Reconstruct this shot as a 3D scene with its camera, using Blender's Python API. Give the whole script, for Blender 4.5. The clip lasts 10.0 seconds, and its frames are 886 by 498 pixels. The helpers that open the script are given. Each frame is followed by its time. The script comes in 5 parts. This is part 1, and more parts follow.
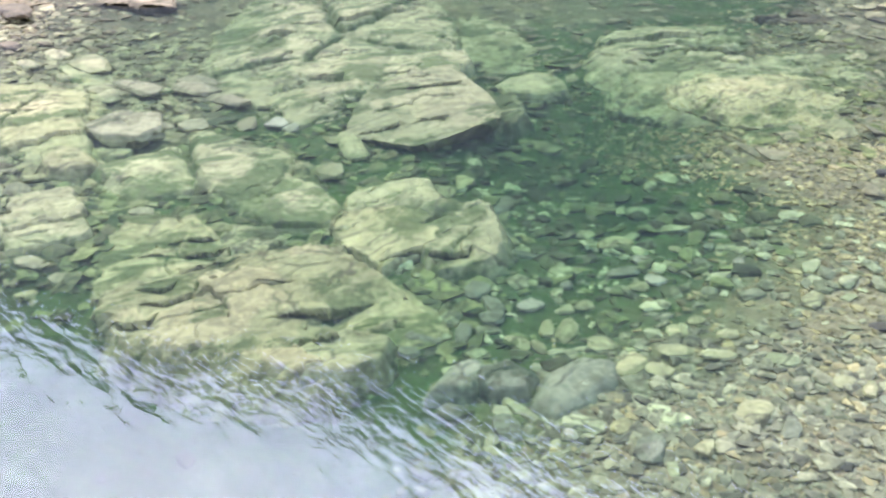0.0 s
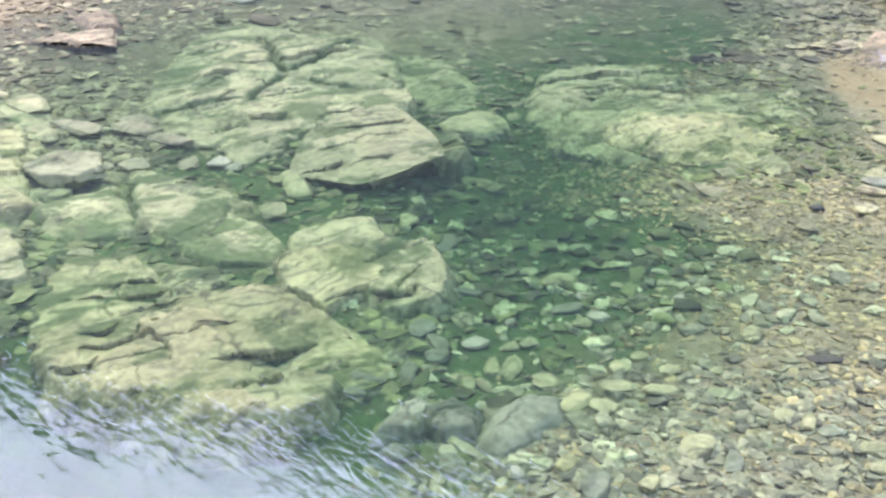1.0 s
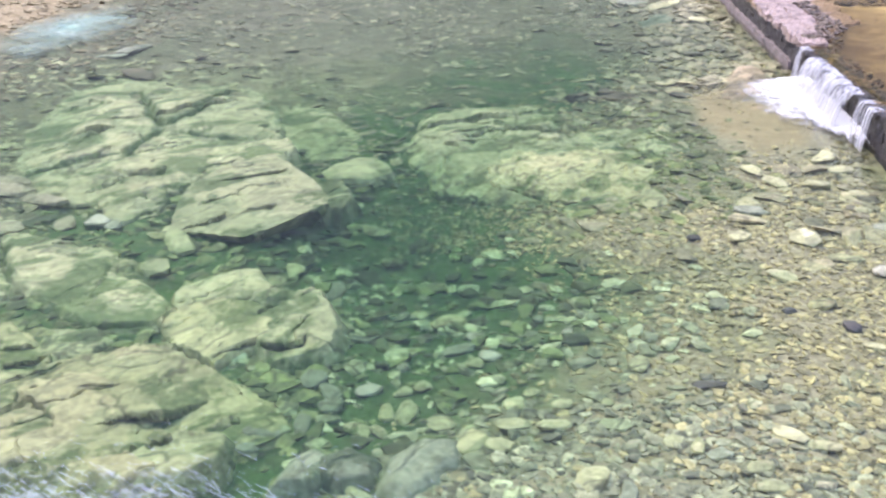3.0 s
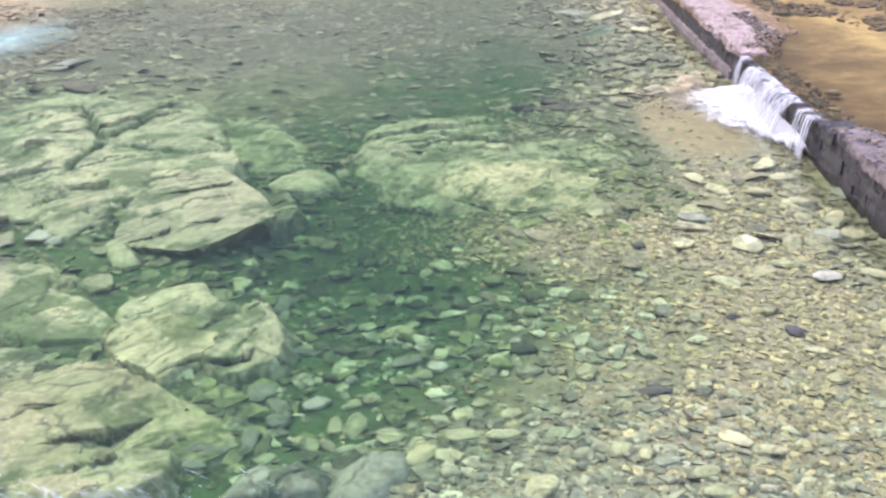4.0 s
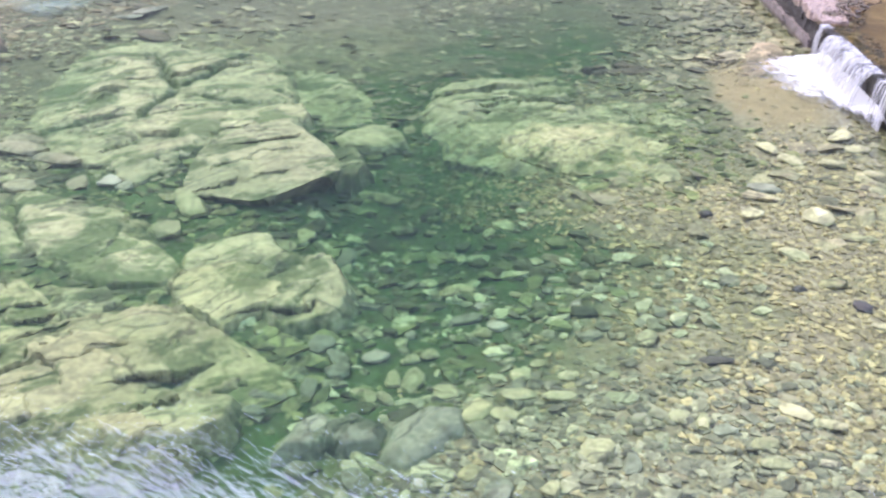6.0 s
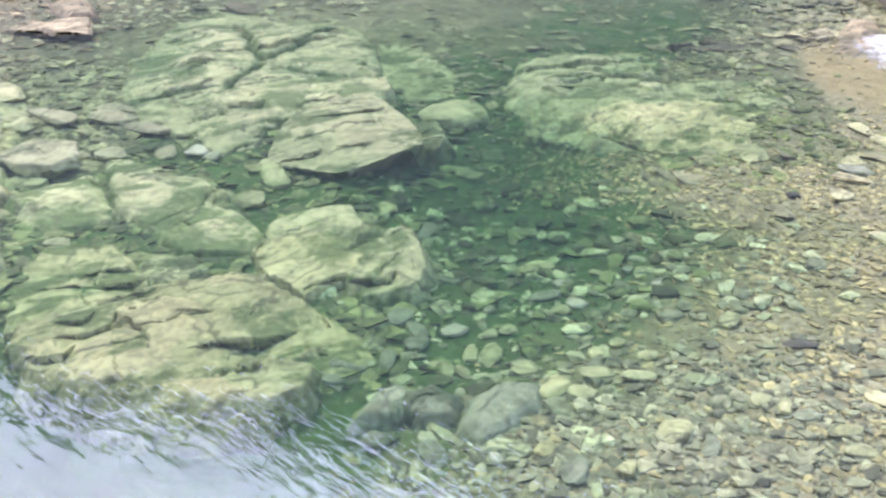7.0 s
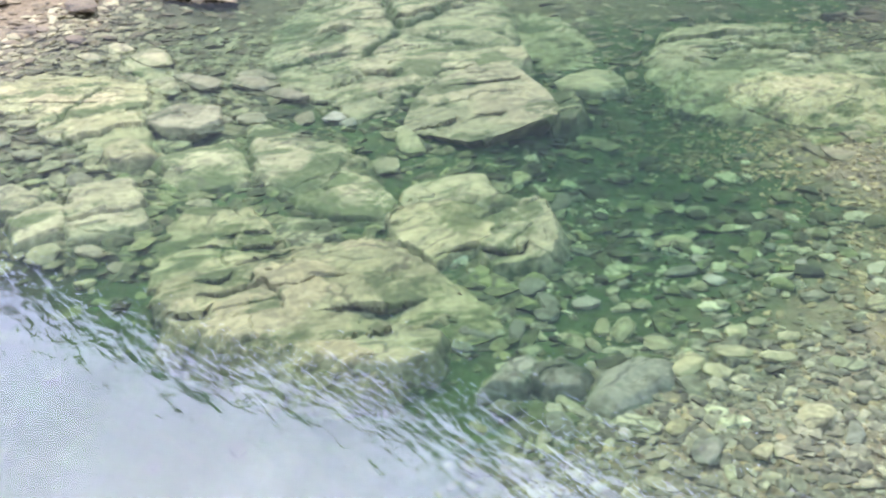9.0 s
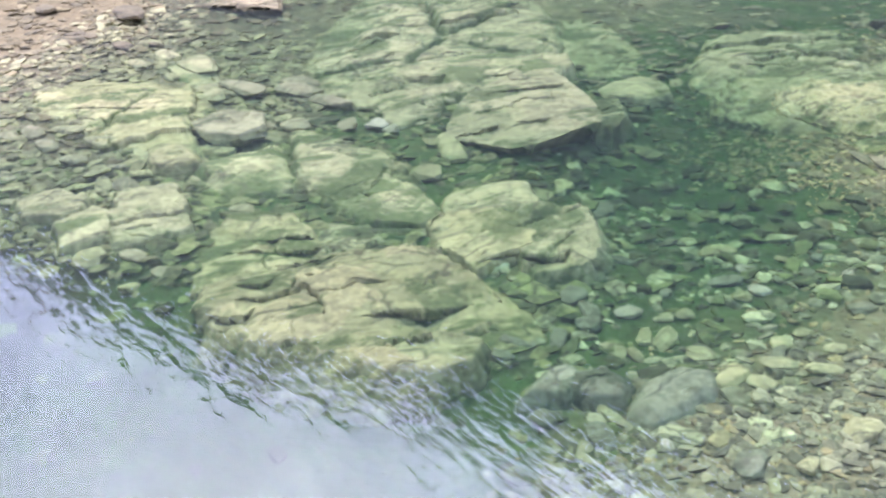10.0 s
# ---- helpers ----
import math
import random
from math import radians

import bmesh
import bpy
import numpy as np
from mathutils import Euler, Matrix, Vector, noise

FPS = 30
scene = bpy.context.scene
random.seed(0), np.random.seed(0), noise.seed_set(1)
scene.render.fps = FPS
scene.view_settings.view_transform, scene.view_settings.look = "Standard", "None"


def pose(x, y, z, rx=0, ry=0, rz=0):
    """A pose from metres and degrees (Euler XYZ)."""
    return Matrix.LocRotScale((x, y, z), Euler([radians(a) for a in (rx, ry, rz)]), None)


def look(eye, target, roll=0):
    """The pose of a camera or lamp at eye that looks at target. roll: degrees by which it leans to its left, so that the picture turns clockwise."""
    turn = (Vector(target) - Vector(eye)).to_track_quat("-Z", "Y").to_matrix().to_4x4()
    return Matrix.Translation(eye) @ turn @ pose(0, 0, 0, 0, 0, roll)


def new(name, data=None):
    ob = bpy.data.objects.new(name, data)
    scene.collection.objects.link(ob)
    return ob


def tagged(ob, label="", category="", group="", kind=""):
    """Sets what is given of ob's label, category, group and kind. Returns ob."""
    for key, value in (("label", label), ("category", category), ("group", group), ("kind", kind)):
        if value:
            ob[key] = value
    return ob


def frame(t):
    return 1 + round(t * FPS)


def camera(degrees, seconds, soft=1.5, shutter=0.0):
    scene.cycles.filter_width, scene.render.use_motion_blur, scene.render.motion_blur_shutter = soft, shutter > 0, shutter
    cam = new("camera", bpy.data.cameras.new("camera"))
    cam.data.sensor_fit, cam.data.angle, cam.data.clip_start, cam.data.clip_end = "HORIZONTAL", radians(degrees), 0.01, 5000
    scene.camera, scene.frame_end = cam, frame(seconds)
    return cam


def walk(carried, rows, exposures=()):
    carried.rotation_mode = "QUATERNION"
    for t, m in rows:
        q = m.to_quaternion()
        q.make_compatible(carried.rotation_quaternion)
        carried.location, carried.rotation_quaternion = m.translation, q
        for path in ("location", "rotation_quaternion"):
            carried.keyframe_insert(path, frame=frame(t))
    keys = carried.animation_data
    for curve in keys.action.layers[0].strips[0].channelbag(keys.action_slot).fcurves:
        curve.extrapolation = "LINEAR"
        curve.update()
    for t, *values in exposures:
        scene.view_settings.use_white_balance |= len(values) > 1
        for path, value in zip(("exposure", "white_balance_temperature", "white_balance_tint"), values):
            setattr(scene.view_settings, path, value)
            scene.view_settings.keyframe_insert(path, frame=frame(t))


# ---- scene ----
cam = camera(46.0, 10.0, soft=2.4)
PATH = [
    (0.0, -0.014, -0.008, 4.002, 63.37, 1.06, 13.03),
    (0.5, -0.028, -0.053, 4.046, 64.16, 0.41, 11.69),
    (1.0, -0.007, -0.014, 4.027, 65.32, 0.27, 10.05),
    (1.5, -0.017, -0.017, 4.024, 66.00, 0.23, 8.52),
    (2.0, 0.003, -0.009, 4.023, 66.50, 0.54, 6.90),
    (2.5, 0.014, -0.012, 4.027, 67.14, 0.61, 5.17),
    (4.0, 0.043, -0.006, 4.038, 68.26, 0.34, 0.49),
    (4.5, 0.050, 0.006, 4.033, 68.00, -0.00, -0.00),
    (5.0, 0.041, 0.002, 4.019, 67.62, -0.48, 0.82),
    (5.5, 0.034, 0.001, 4.012, 66.95, -0.69, 2.56),
    (7.0, 0.005, -0.022, 4.008, 64.78, -0.00, 8.96),
    (7.5, -0.012, -0.013, 3.980, 64.45, 0.33, 11.36),
    (8.0, -0.013, 0.012, 3.964, 64.08, 0.84, 13.18),
    (8.5, -0.018, 0.007, 3.956, 63.66, 1.05, 14.91),
    (9.0, -0.021, 0.032, 3.943, 63.40, 1.59, 16.17),
    (9.5, -0.021, 0.043, 3.951, 63.45, 1.98, 17.29),
    (10.0, -0.027, 0.053, 3.934, 63.85, 2.13, 18.43),
]
walk(cam, [(t, pose(*p)) for t, *p in PATH], [(0.0, 1.60), (2.5, 1.64), (5.0, 1.63), (7.5, 1.63), (9.0, 1.53), (10.0, 1.49)])

# ---- sky, sun ----
SUN_HEIGHT, SUN_TURN = 50.0, -38.0
world = bpy.data.worlds.new("overcast_sky")
scene.world = world
world.use_nodes = True
wt = world.node_tree
wt.nodes.clear()
sky = wt.nodes.new("ShaderNodeTexSky")
sky.sky_type, sky.sun_disc = "NISHITA", False
sky.sun_elevation, sky.sun_rotation = radians(SUN_HEIGHT), radians(SUN_TURN)
sky.air_density, sky.dust_density = 1.0, 4.0
cloud = wt.nodes.new("ShaderNodeMix")
cloud.data_type = "RGBA"
cloud.inputs[0].default_value = 0.8
heap = wt.nodes.new("ShaderNodeTexNoise")
heap.inputs["Scale"].default_value, heap.inputs["Detail"].default_value, heap.inputs["Roughness"].default_value = 30.0, 3.0, 0.6
shade = wt.nodes.new("ShaderNodeValToRGB")
shade.color_ramp.elements[0].position, shade.color_ramp.elements[0].color = 0.43, (3.6, 4.2, 8.3, 1)
shade.color_ramp.elements[1].position, shade.color_ramp.elements[1].color = 0.57, (8.7, 9.4, 15.6, 1)
wt.links.new(wt.nodes.new("ShaderNodeTexCoord").outputs["Generated"], heap.inputs["Vector"])
wt.links.new(heap.outputs[0], shade.inputs[0])
wt.links.new(shade.outputs[0], cloud.inputs[7])
back = wt.nodes.new("ShaderNodeBackground")
back.inputs[1].default_value = 0.15
wout = wt.nodes.new("ShaderNodeOutputWorld")
wt.links.new(sky.outputs[0], cloud.inputs[6])
wt.links.new(cloud.outputs[2], back.inputs[0])
wt.links.new(back.outputs[0], wout.inputs[0])

sun = new("sun", bpy.data.lights.new("sun", "SUN"))
sun.data.energy, sun.data.angle, sun.data.color = 1.3, radians(14), (1.0, 0.90, 0.72)
toward_sun = Vector((math.sin(radians(SUN_TURN)) * math.cos(radians(SUN_HEIGHT)), math.cos(radians(SUN_TURN)) * math.cos(radians(SUN_HEIGHT)), math.sin(radians(SUN_HEIGHT))))
sun.matrix_world = look(toward_sun * 40, (0, 0, 0))
scene.cycles.transparent_max_bounces = 32


# ---- materials ----
class Nodes:
    """A small wrapper to write node materials in few lines."""

    def __init__(self, name):
        self.m = bpy.data.materials.new(name)
        self.m.use_nodes = True
        self.t = self.m.node_tree
        self.t.nodes.clear()
        self.out = self.t.nodes.new("ShaderNodeOutputMaterial")

    def add(self, kind, **sockets):
        n = self.t.nodes.new("ShaderNode" + kind)
        for k, v in sockets.items():
            self.put(n, k, v)
        return n

    def put(self, n, k, v):
        s = n.inputs[int(k[1:])] if k[0] == "i" and k[1:].isdigit() else n.inputs[k.replace("_", " ")]
        if isinstance(v, bpy.types.NodeSocket):
            self.t.links.new(v, s)
        else:
            s.default_value = v

    def coords(self, stretch=(1, 1, 1), turn=0.0, shift=None):
        g = self.add("NewGeometry")
        p = g.outputs["Position"]
        if shift is not None:
            p = self.add("VectorMath", i0=p, i1=shift).outputs[0]
        mp = self.add("Mapping")
        mp.vector_type = "TEXTURE"
        self.put(mp, "Vector", p)
        self.put(mp, "Scale", tuple(1 / k for k in stretch))
        self.put(mp, "Rotation", (0, 0, radians(turn)))
        return mp.outputs[0]

    def noise(self, scale, detail=4.0, rough=0.6, where=None, distort=0.0):
        n = self.add("TexNoise", Scale=scale, Detail=detail, Roughness=rough, Distortion=distort)
        self.put(n, "Vector", where if where is not None else self.coords())
        return n.outputs[0]

    def ramp(self, fac, *stops):
        n = self.add("ValToRGB", Fac=fac)
        e = n.color_ramp.elements
        while len(e) < len(stops):
            e.new(0.5)
        for el, (at, col) in zip(e, stops):
            el.position = at
            el.color = (*col, 1) if len(col) == 3 else col
        return n.outputs[0]

    def step(self, fac, lo, hi, a=0.0, b=1.0):
        n = self.add("MapRange", Value=fac)
        for k, v in zip((1, 2, 3, 4), (lo, hi, a, b)):
            n.inputs[k].default_value = v
        return n.outputs[0]

    def mix(self, fac, a, b, blend="MIX"):
        n = self.add("Mix")
        n.data_type, n.blend_type = "RGBA", blend
        for k, v in ((0, fac), (6, a), (7, b)):
            if isinstance(v, bpy.types.NodeSocket):
                self.t.links.new(v, n.inputs[k])
            else:
                n.inputs[k].default_value = v if k == 0 else (*v, 1)
        return n.outputs[2]

    def bump(self, height, depth, strength=1.0):
        return self.add("Bump", Height=height, Distance=depth, Strength=strength).outputs[0]

    def finish(self, shader):
        self.t.links.new(shader, self.out.inputs[0])
        return self.m

    def solid(self, colour, rough, normal=None, **more):
        n = self.add("BsdfPrincipled", Base_Color=colour, Roughness=rough, **more)
        if normal is not None:
            self.put(n, "Normal", normal)
        return self.finish(n.outputs[0])


def rock_material(name, light, dark, algae, moss=0.5, stain=(0.12, 0.11, 0.045), random_by="object", spread=(0.82, 1.15)):
    """Weathered stone: two tones of mineral, brown stains, a film of algae in ragged patches, and painted crevice
    shade.
    """
    n = Nodes(name)
    info = n.add("ObjectInfo").outputs["Random"] if random_by == "object" else n.add("NewGeometry").outputs["Random Per Island"]
    shift = n.add("VectorMath", i0=n.add("CombineXYZ", X=info, Y=info, Z=info).outputs[0], i1=(17.0, 9.0, 5.0))
    shift.operation = "MULTIPLY"
    at = n.coords(shift=shift.outputs[0])
    long = n.coords(stretch=(0.85, 1.2, 1.1), turn=42, shift=shift.outputs[0])
    broad = n.noise(1.1, 4, 0.62, at, 0.6)
    grain = n.noise(9.0, 6, 0.7, at)
    streak = n.noise(3.4, 8, 0.72, long, 0.7)
    fine = n.noise(38.0, 3, 0.6, at)
    col = n.mix(n.step(broad, 0.38, 0.62), dark, light)
    col = n.mix(n.step(grain, 0.42, 0.68, 0.0, 0.75), col, tuple(c * 1.3 for c in light))
    col = n.mix(n.step(streak, 0.49, 0.64, 0.0, 0.6), col, stain)
    blot = n.noise(5.5, 5, 0.75, at, 1.4)
    col = n.mix(n.step(blot, 0.535, 0.61, 0.0, 0.55), col, tuple(0.35 * c + 0.5 * s for c, s in zip(dark, stain)))
    patch = n.noise(2.8, 7, 0.7, n.coords(stretch=(0.6, 1.3, 1.0), turn=40, shift=shift.outputs[0]), 0.9)
    col = n.mix(n.step(patch, 0.66 - 0.25 * moss, 0.80 - 0.22 * moss, 0.0, 0.5), col, algae)
    film = n.add("Attribute")
    film.attribute_name = "algae"
    ragged = n.add("Math", i0=film.outputs["Fac"], i1=n.step(n.noise(13.0, 6, 0.75, at, 0.8), 0.3, 0.7, -0.45, 0.45)).outputs[0]
    col = n.mix(n.step(ragged, 0.1, 0.95, 0.0, 0.85), col, tuple(0.68 * c for c in algae))
    # Thin dark lines: the shade of crevices painted in colour, without any groove.
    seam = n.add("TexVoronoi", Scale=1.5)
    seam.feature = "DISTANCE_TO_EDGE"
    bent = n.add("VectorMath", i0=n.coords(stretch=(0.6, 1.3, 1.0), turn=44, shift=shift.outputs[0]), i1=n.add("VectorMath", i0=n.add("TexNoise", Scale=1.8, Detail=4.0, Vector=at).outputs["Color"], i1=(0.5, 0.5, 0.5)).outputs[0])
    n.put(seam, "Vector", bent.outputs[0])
    crevice_shade = n.add("Math", i0=n.step(seam.outputs["Distance"], 0.005, 0.05, 0.85, 0.0), i1=n.step(n.noise(1.4, 3, 0.5, at), 0.42, 0.58))
    crevice_shade.operation = "MULTIPLY"
    col = n.mix(crevice_shade.outputs[0], col, tuple(c * 0.3 for c in dark))
    col = n.mix(n.step(fine, 0.35, 0.7, 0.0, 0.28), col, tuple(c * 0.45 for c in dark))
    tone = n.add("HueSaturation", Hue=0.5, Saturation=1.0, Value=n.step(info, 0, 1, *spread), Color=col).outputs[0]
    bump = n.bump(streak, 0.035, 0.45)
    b2 = n.add("Bump", Height=grain, Distance=0.02, Strength=0.6, Normal=bump).outputs[0]
    return n.solid(tone, 0.75, b2)


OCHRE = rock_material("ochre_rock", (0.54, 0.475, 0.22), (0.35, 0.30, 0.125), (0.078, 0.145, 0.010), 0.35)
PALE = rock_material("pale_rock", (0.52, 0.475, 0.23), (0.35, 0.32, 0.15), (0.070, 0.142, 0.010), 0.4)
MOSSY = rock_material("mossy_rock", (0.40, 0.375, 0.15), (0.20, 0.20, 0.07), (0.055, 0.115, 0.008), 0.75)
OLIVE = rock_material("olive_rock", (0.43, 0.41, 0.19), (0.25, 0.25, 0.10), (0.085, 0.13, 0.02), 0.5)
WARM_GREY = rock_material("warm_grey_rock", (0.43, 0.375, 0.205), (0.27, 0.235, 0.125), (0.10, 0.12, 0.04), 0.25)
GREY = rock_material("grey_rock", (0.33, 0.325, 0.20), (0.19, 0.19, 0.11), (0.08, 0.12, 0.035), 0.45)
BROWN = rock_material("brown_rock", (0.20, 0.15, 0.072), (0.10, 0.075, 0.036), (0.06, 0.06, 0.02), 0.3)
TAN = rock_material("tan_slab", (0.33, 0.25, 0.125), (0.22, 0.165, 0.08), (0.20, 0.16, 0.07), 0.2)
DARK = rock_material("dark_rock", (0.08, 0.066, 0.05), (0.045, 0.038, 0.03), (0.03, 0.04, 0.02), 0.3)
WHITE = rock_material("quartz_rock", (0.58, 0.52, 0.36), (0.44, 0.39, 0.26), (0.3, 0.32, 0.15), 0.15)
GRAVEL = rock_material("gravel_rock", (0.55, 0.44, 0.19), (0.34, 0.27, 0.115), (0.14, 0.135, 0.035), 0.38, stain=(0.19, 0.155, 0.065), random_by="island", spread=(0.5, 1.3))
BANK_GRAVEL = rock_material("bank_gravel_rock", (0.27, 0.21, 0.092), (0.135, 0.103, 0.046), (0.14, 0.12, 0.045), 0.25, stain=(0.22, 0.16, 0.07), random_by="island", spread=(0.65, 1.25))
NEAR_GRAVEL = rock_material("near_gravel_rock", (0.44, 0.405, 0.22), (0.18, 0.168, 0.09), (0.075, 0.09, 0.03), 0.4, random_by="island", spread=(0.42, 1.4))
MID_GRAVEL = rock_material("mid_gravel_rock", (0.40, 0.345, 0.175), (0.21, 0.18, 0.085), (0.10, 0.10, 0.035), 0.4, random_by="island", spread=(0.6, 1.25))
POOL_GRAVEL = rock_material("pool_gravel_rock", (0.56, 0.54, 0.29), (0.32, 0.33, 0.15), (0.085, 0.13, 0.026), 0.35, random_by="island", spread=(0.4, 1.4))
CLOAKED_GRAVEL = rock_material("cloaked_gravel_rock", (0.24, 0.26, 0.085), (0.09, 0.115, 0.03), (0.05, 0.085, 0.012), 0.7, random_by="island", spread=(0.35, 1.5))
CHUNKS = rock_material("chunk_rock", (0.36, 0.355, 0.13), (0.17, 0.185, 0.055), (0.06, 0.115, 0.008), 0.8, random_by="island", spread=(0.4, 1.15))
SHALLOWS_GRAVEL = rock_material("shallows_gravel_rock", (0.46, 0.41, 0.19), (0.27, 0.24, 0.10), (0.12, 0.14, 0.03), 0.4, random_by="island", spread=(0.5, 1.25))
MOSS_GRAVEL = rock_material("moss_gravel_rock", (0.32, 0.31, 0.10), (0.14, 0.15, 0.035), (0.06, 0.10, 0.008), 0.85, random_by="island", spread=(0.4, 1.3))
STONE_GRAVEL = rock_material("shelf_stone_rock", (0.50, 0.43, 0.21), (0.26, 0.22, 0.105), (0.10, 0.11, 0.03), 0.45, random_by="island", spread=(0.35, 1.3))
FAR_GRAVEL = rock_material("far_gravel_rock", (0.50, 0.445, 0.21), (0.34, 0.30, 0.14), (0.20, 0.20, 0.06), 0.4, stain=(0.26, 0.23, 0.11), random_by="island", spread=(0.82, 1.15))
RUBBLE = rock_material("wet_rubble", (0.17, 0.115, 0.072), (0.065, 0.042, 0.028), (0.05, 0.05, 0.02), 0.3, random_by="island", spread=(0.4, 1.5))


def bed_material():
    """Silt and fine gravel: ochre sand on the shallow shelf, dark green algae over the deep floor, painted shade
    between the left stones.
    """
    n = Nodes("stream_bed_silt")
    at = n.coords()
    broad = n.noise(0.55, 5, 0.6, at, 0.8)
    mid = n.noise(3.0, 6, 0.7, at, 0.5)
    fine = n.noise(26.0, 4, 0.7, at)
    cell = n.add("TexVoronoi", Scale=11.0, Vector=at)
    cell.feature = "F1"
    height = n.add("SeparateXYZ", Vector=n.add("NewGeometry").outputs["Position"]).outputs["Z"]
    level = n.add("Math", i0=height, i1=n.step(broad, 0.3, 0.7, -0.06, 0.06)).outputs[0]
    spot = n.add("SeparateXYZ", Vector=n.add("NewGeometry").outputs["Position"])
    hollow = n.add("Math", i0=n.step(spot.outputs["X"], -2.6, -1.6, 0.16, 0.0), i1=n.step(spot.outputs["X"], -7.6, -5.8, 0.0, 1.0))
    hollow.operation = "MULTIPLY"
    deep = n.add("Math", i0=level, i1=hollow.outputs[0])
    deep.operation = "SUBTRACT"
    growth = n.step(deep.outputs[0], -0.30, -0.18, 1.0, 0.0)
    sand = n.mix(n.step(mid, 0.35, 0.65), (0.22, 0.17, 0.085), (0.36, 0.285, 0.145))
    sand = n.mix(n.step(fine, 0.4, 0.7, 0.0, 0.5), sand, (0.44, 0.37, 0.22))
    chip = n.add("TexVoronoi", Scale=17.0, Vector=n.coords(stretch=(1.0, 0.8, 1.0), turn=30))
    sand = n.mix(n.step(n.add("SeparateColor", Color=chip.outputs["Color"]).outputs[0], 0.0, 1.0, 0.0, 0.55), sand, (0.13, 0.105, 0.055))
    sand = n.mix(n.step(n.add("SeparateColor", Color=chip.outputs["Color"]).outputs[1], 0.6, 1.0, 0.0, 0.6), sand, (0.50, 0.43, 0.24))
    far = n.add("Math", i0=n.step(spot.outputs["Y"], 11.6, 14.6, 0.0, 0.8), i1=n.step(spot.outputs["X"], 2.5, 3.3, 1.0, 0.2))
    far.operation = "MULTIPLY"
    sand = n.mix(far.outputs[0], sand, n.mix(n.step(mid, 0.35, 0.65), (0.075, 0.072, 0.030), (0.15, 0.14, 0.06)))
    aside = n.add("VectorMath", i0=n.add("CombineXYZ", X=spot.outputs["X"], Y=spot.outputs["Y"]).outputs[0], i1=(3.65, 15.4, 0.0))
    aside.operation = "SUBTRACT"
    wide = n.add("VectorMath", i0=aside.outputs[0], i1=(1.0, 0.42, 0.0))
    wide.operation = "MULTIPLY"
    ring = n.add("VectorMath", i0=wide.outputs[0])
    ring.operation = "LENGTH"
    fan = n.add("Math", i0=ring.outputs["Value"], i1=n.step(mid, 0.3, 0.7, -0.15, 0.15))
    sand = n.mix(n.step(fan.outputs[0], 0.62, 0.88, 0.85, 0.0), sand, n.mix(n.step(mid, 0.3, 0.7), (0.28, 0.195, 0.08), (0.38, 0.28, 0.128)))
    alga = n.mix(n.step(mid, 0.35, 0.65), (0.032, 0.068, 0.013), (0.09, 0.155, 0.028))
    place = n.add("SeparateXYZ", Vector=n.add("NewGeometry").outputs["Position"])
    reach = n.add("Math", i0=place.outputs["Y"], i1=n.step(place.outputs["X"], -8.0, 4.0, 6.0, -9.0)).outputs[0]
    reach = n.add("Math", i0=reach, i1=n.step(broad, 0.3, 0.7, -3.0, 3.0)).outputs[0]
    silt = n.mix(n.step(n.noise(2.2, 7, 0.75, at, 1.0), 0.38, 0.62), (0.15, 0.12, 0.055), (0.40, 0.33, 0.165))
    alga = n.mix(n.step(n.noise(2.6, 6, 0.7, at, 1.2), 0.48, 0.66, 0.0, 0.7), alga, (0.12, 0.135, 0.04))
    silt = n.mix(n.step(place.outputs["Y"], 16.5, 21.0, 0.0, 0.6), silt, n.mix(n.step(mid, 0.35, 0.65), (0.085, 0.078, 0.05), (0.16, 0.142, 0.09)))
    # Near-black bed in the left shallows: shade between the stones put into the colour.
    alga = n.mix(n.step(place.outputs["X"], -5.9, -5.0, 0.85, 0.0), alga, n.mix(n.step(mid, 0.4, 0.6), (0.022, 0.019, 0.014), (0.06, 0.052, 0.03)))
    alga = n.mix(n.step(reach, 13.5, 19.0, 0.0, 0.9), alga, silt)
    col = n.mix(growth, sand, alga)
    dry = n.step(level, -0.03, 0.03)
    soil = n.mix(n.step(mid, 0.35, 0.68), (0.14, 0.10, 0.042), (0.25, 0.188, 0.086))
    col = n.mix(dry, col, soil)
    bump = n.bump(mid, 0.08, 0.6)
    b2 = n.add("Bump", Height=cell.outputs["Distance"], Distance=0.03, Strength=0.5, Normal=bump).outputs[0]
    b2.node.invert = True
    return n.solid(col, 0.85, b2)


def water_material(name, tint, gloss, ripple, grow=1.0):
    """A clear water surface: see-through below, with a rippled mirror on top whose strength follows Fresnel."""
    n = Nodes(name)
    a = n.noise(6.2, 3, 0.55, n.coords(stretch=(1.0, 0.33, 1.0), turn=50), 0.3)
    b = n.noise(18.0, 3, 0.6, n.coords(stretch=(1.0, 0.33, 1.0), turn=50), 0.3)
    h = n.add("Math", i0=a, i1=n.step(b, 0, 1, 0, 0.34)).outputs[0]
    nrm = n.bump(h, ripple, 1.0)
    fr = n.add("Fresnel", IOR=1.33, Normal=nrm).outputs[0]
    f2 = n.add("Math", i0=fr, i1=0.5, i2=grow)
    f2.operation = "MULTIPLY_ADD"
    clear = n.add("BsdfTransparent", Color=(*tint, 1)).outputs[0]
    mirror = n.add("BsdfGlossy", Color=(1, 1, 1, 1), Roughness=gloss, Normal=nrm).outputs[0]
    return n.finish(n.add("MixShader", Fac=f2.outputs[0], i1=clear, i2=mirror).outputs[0])


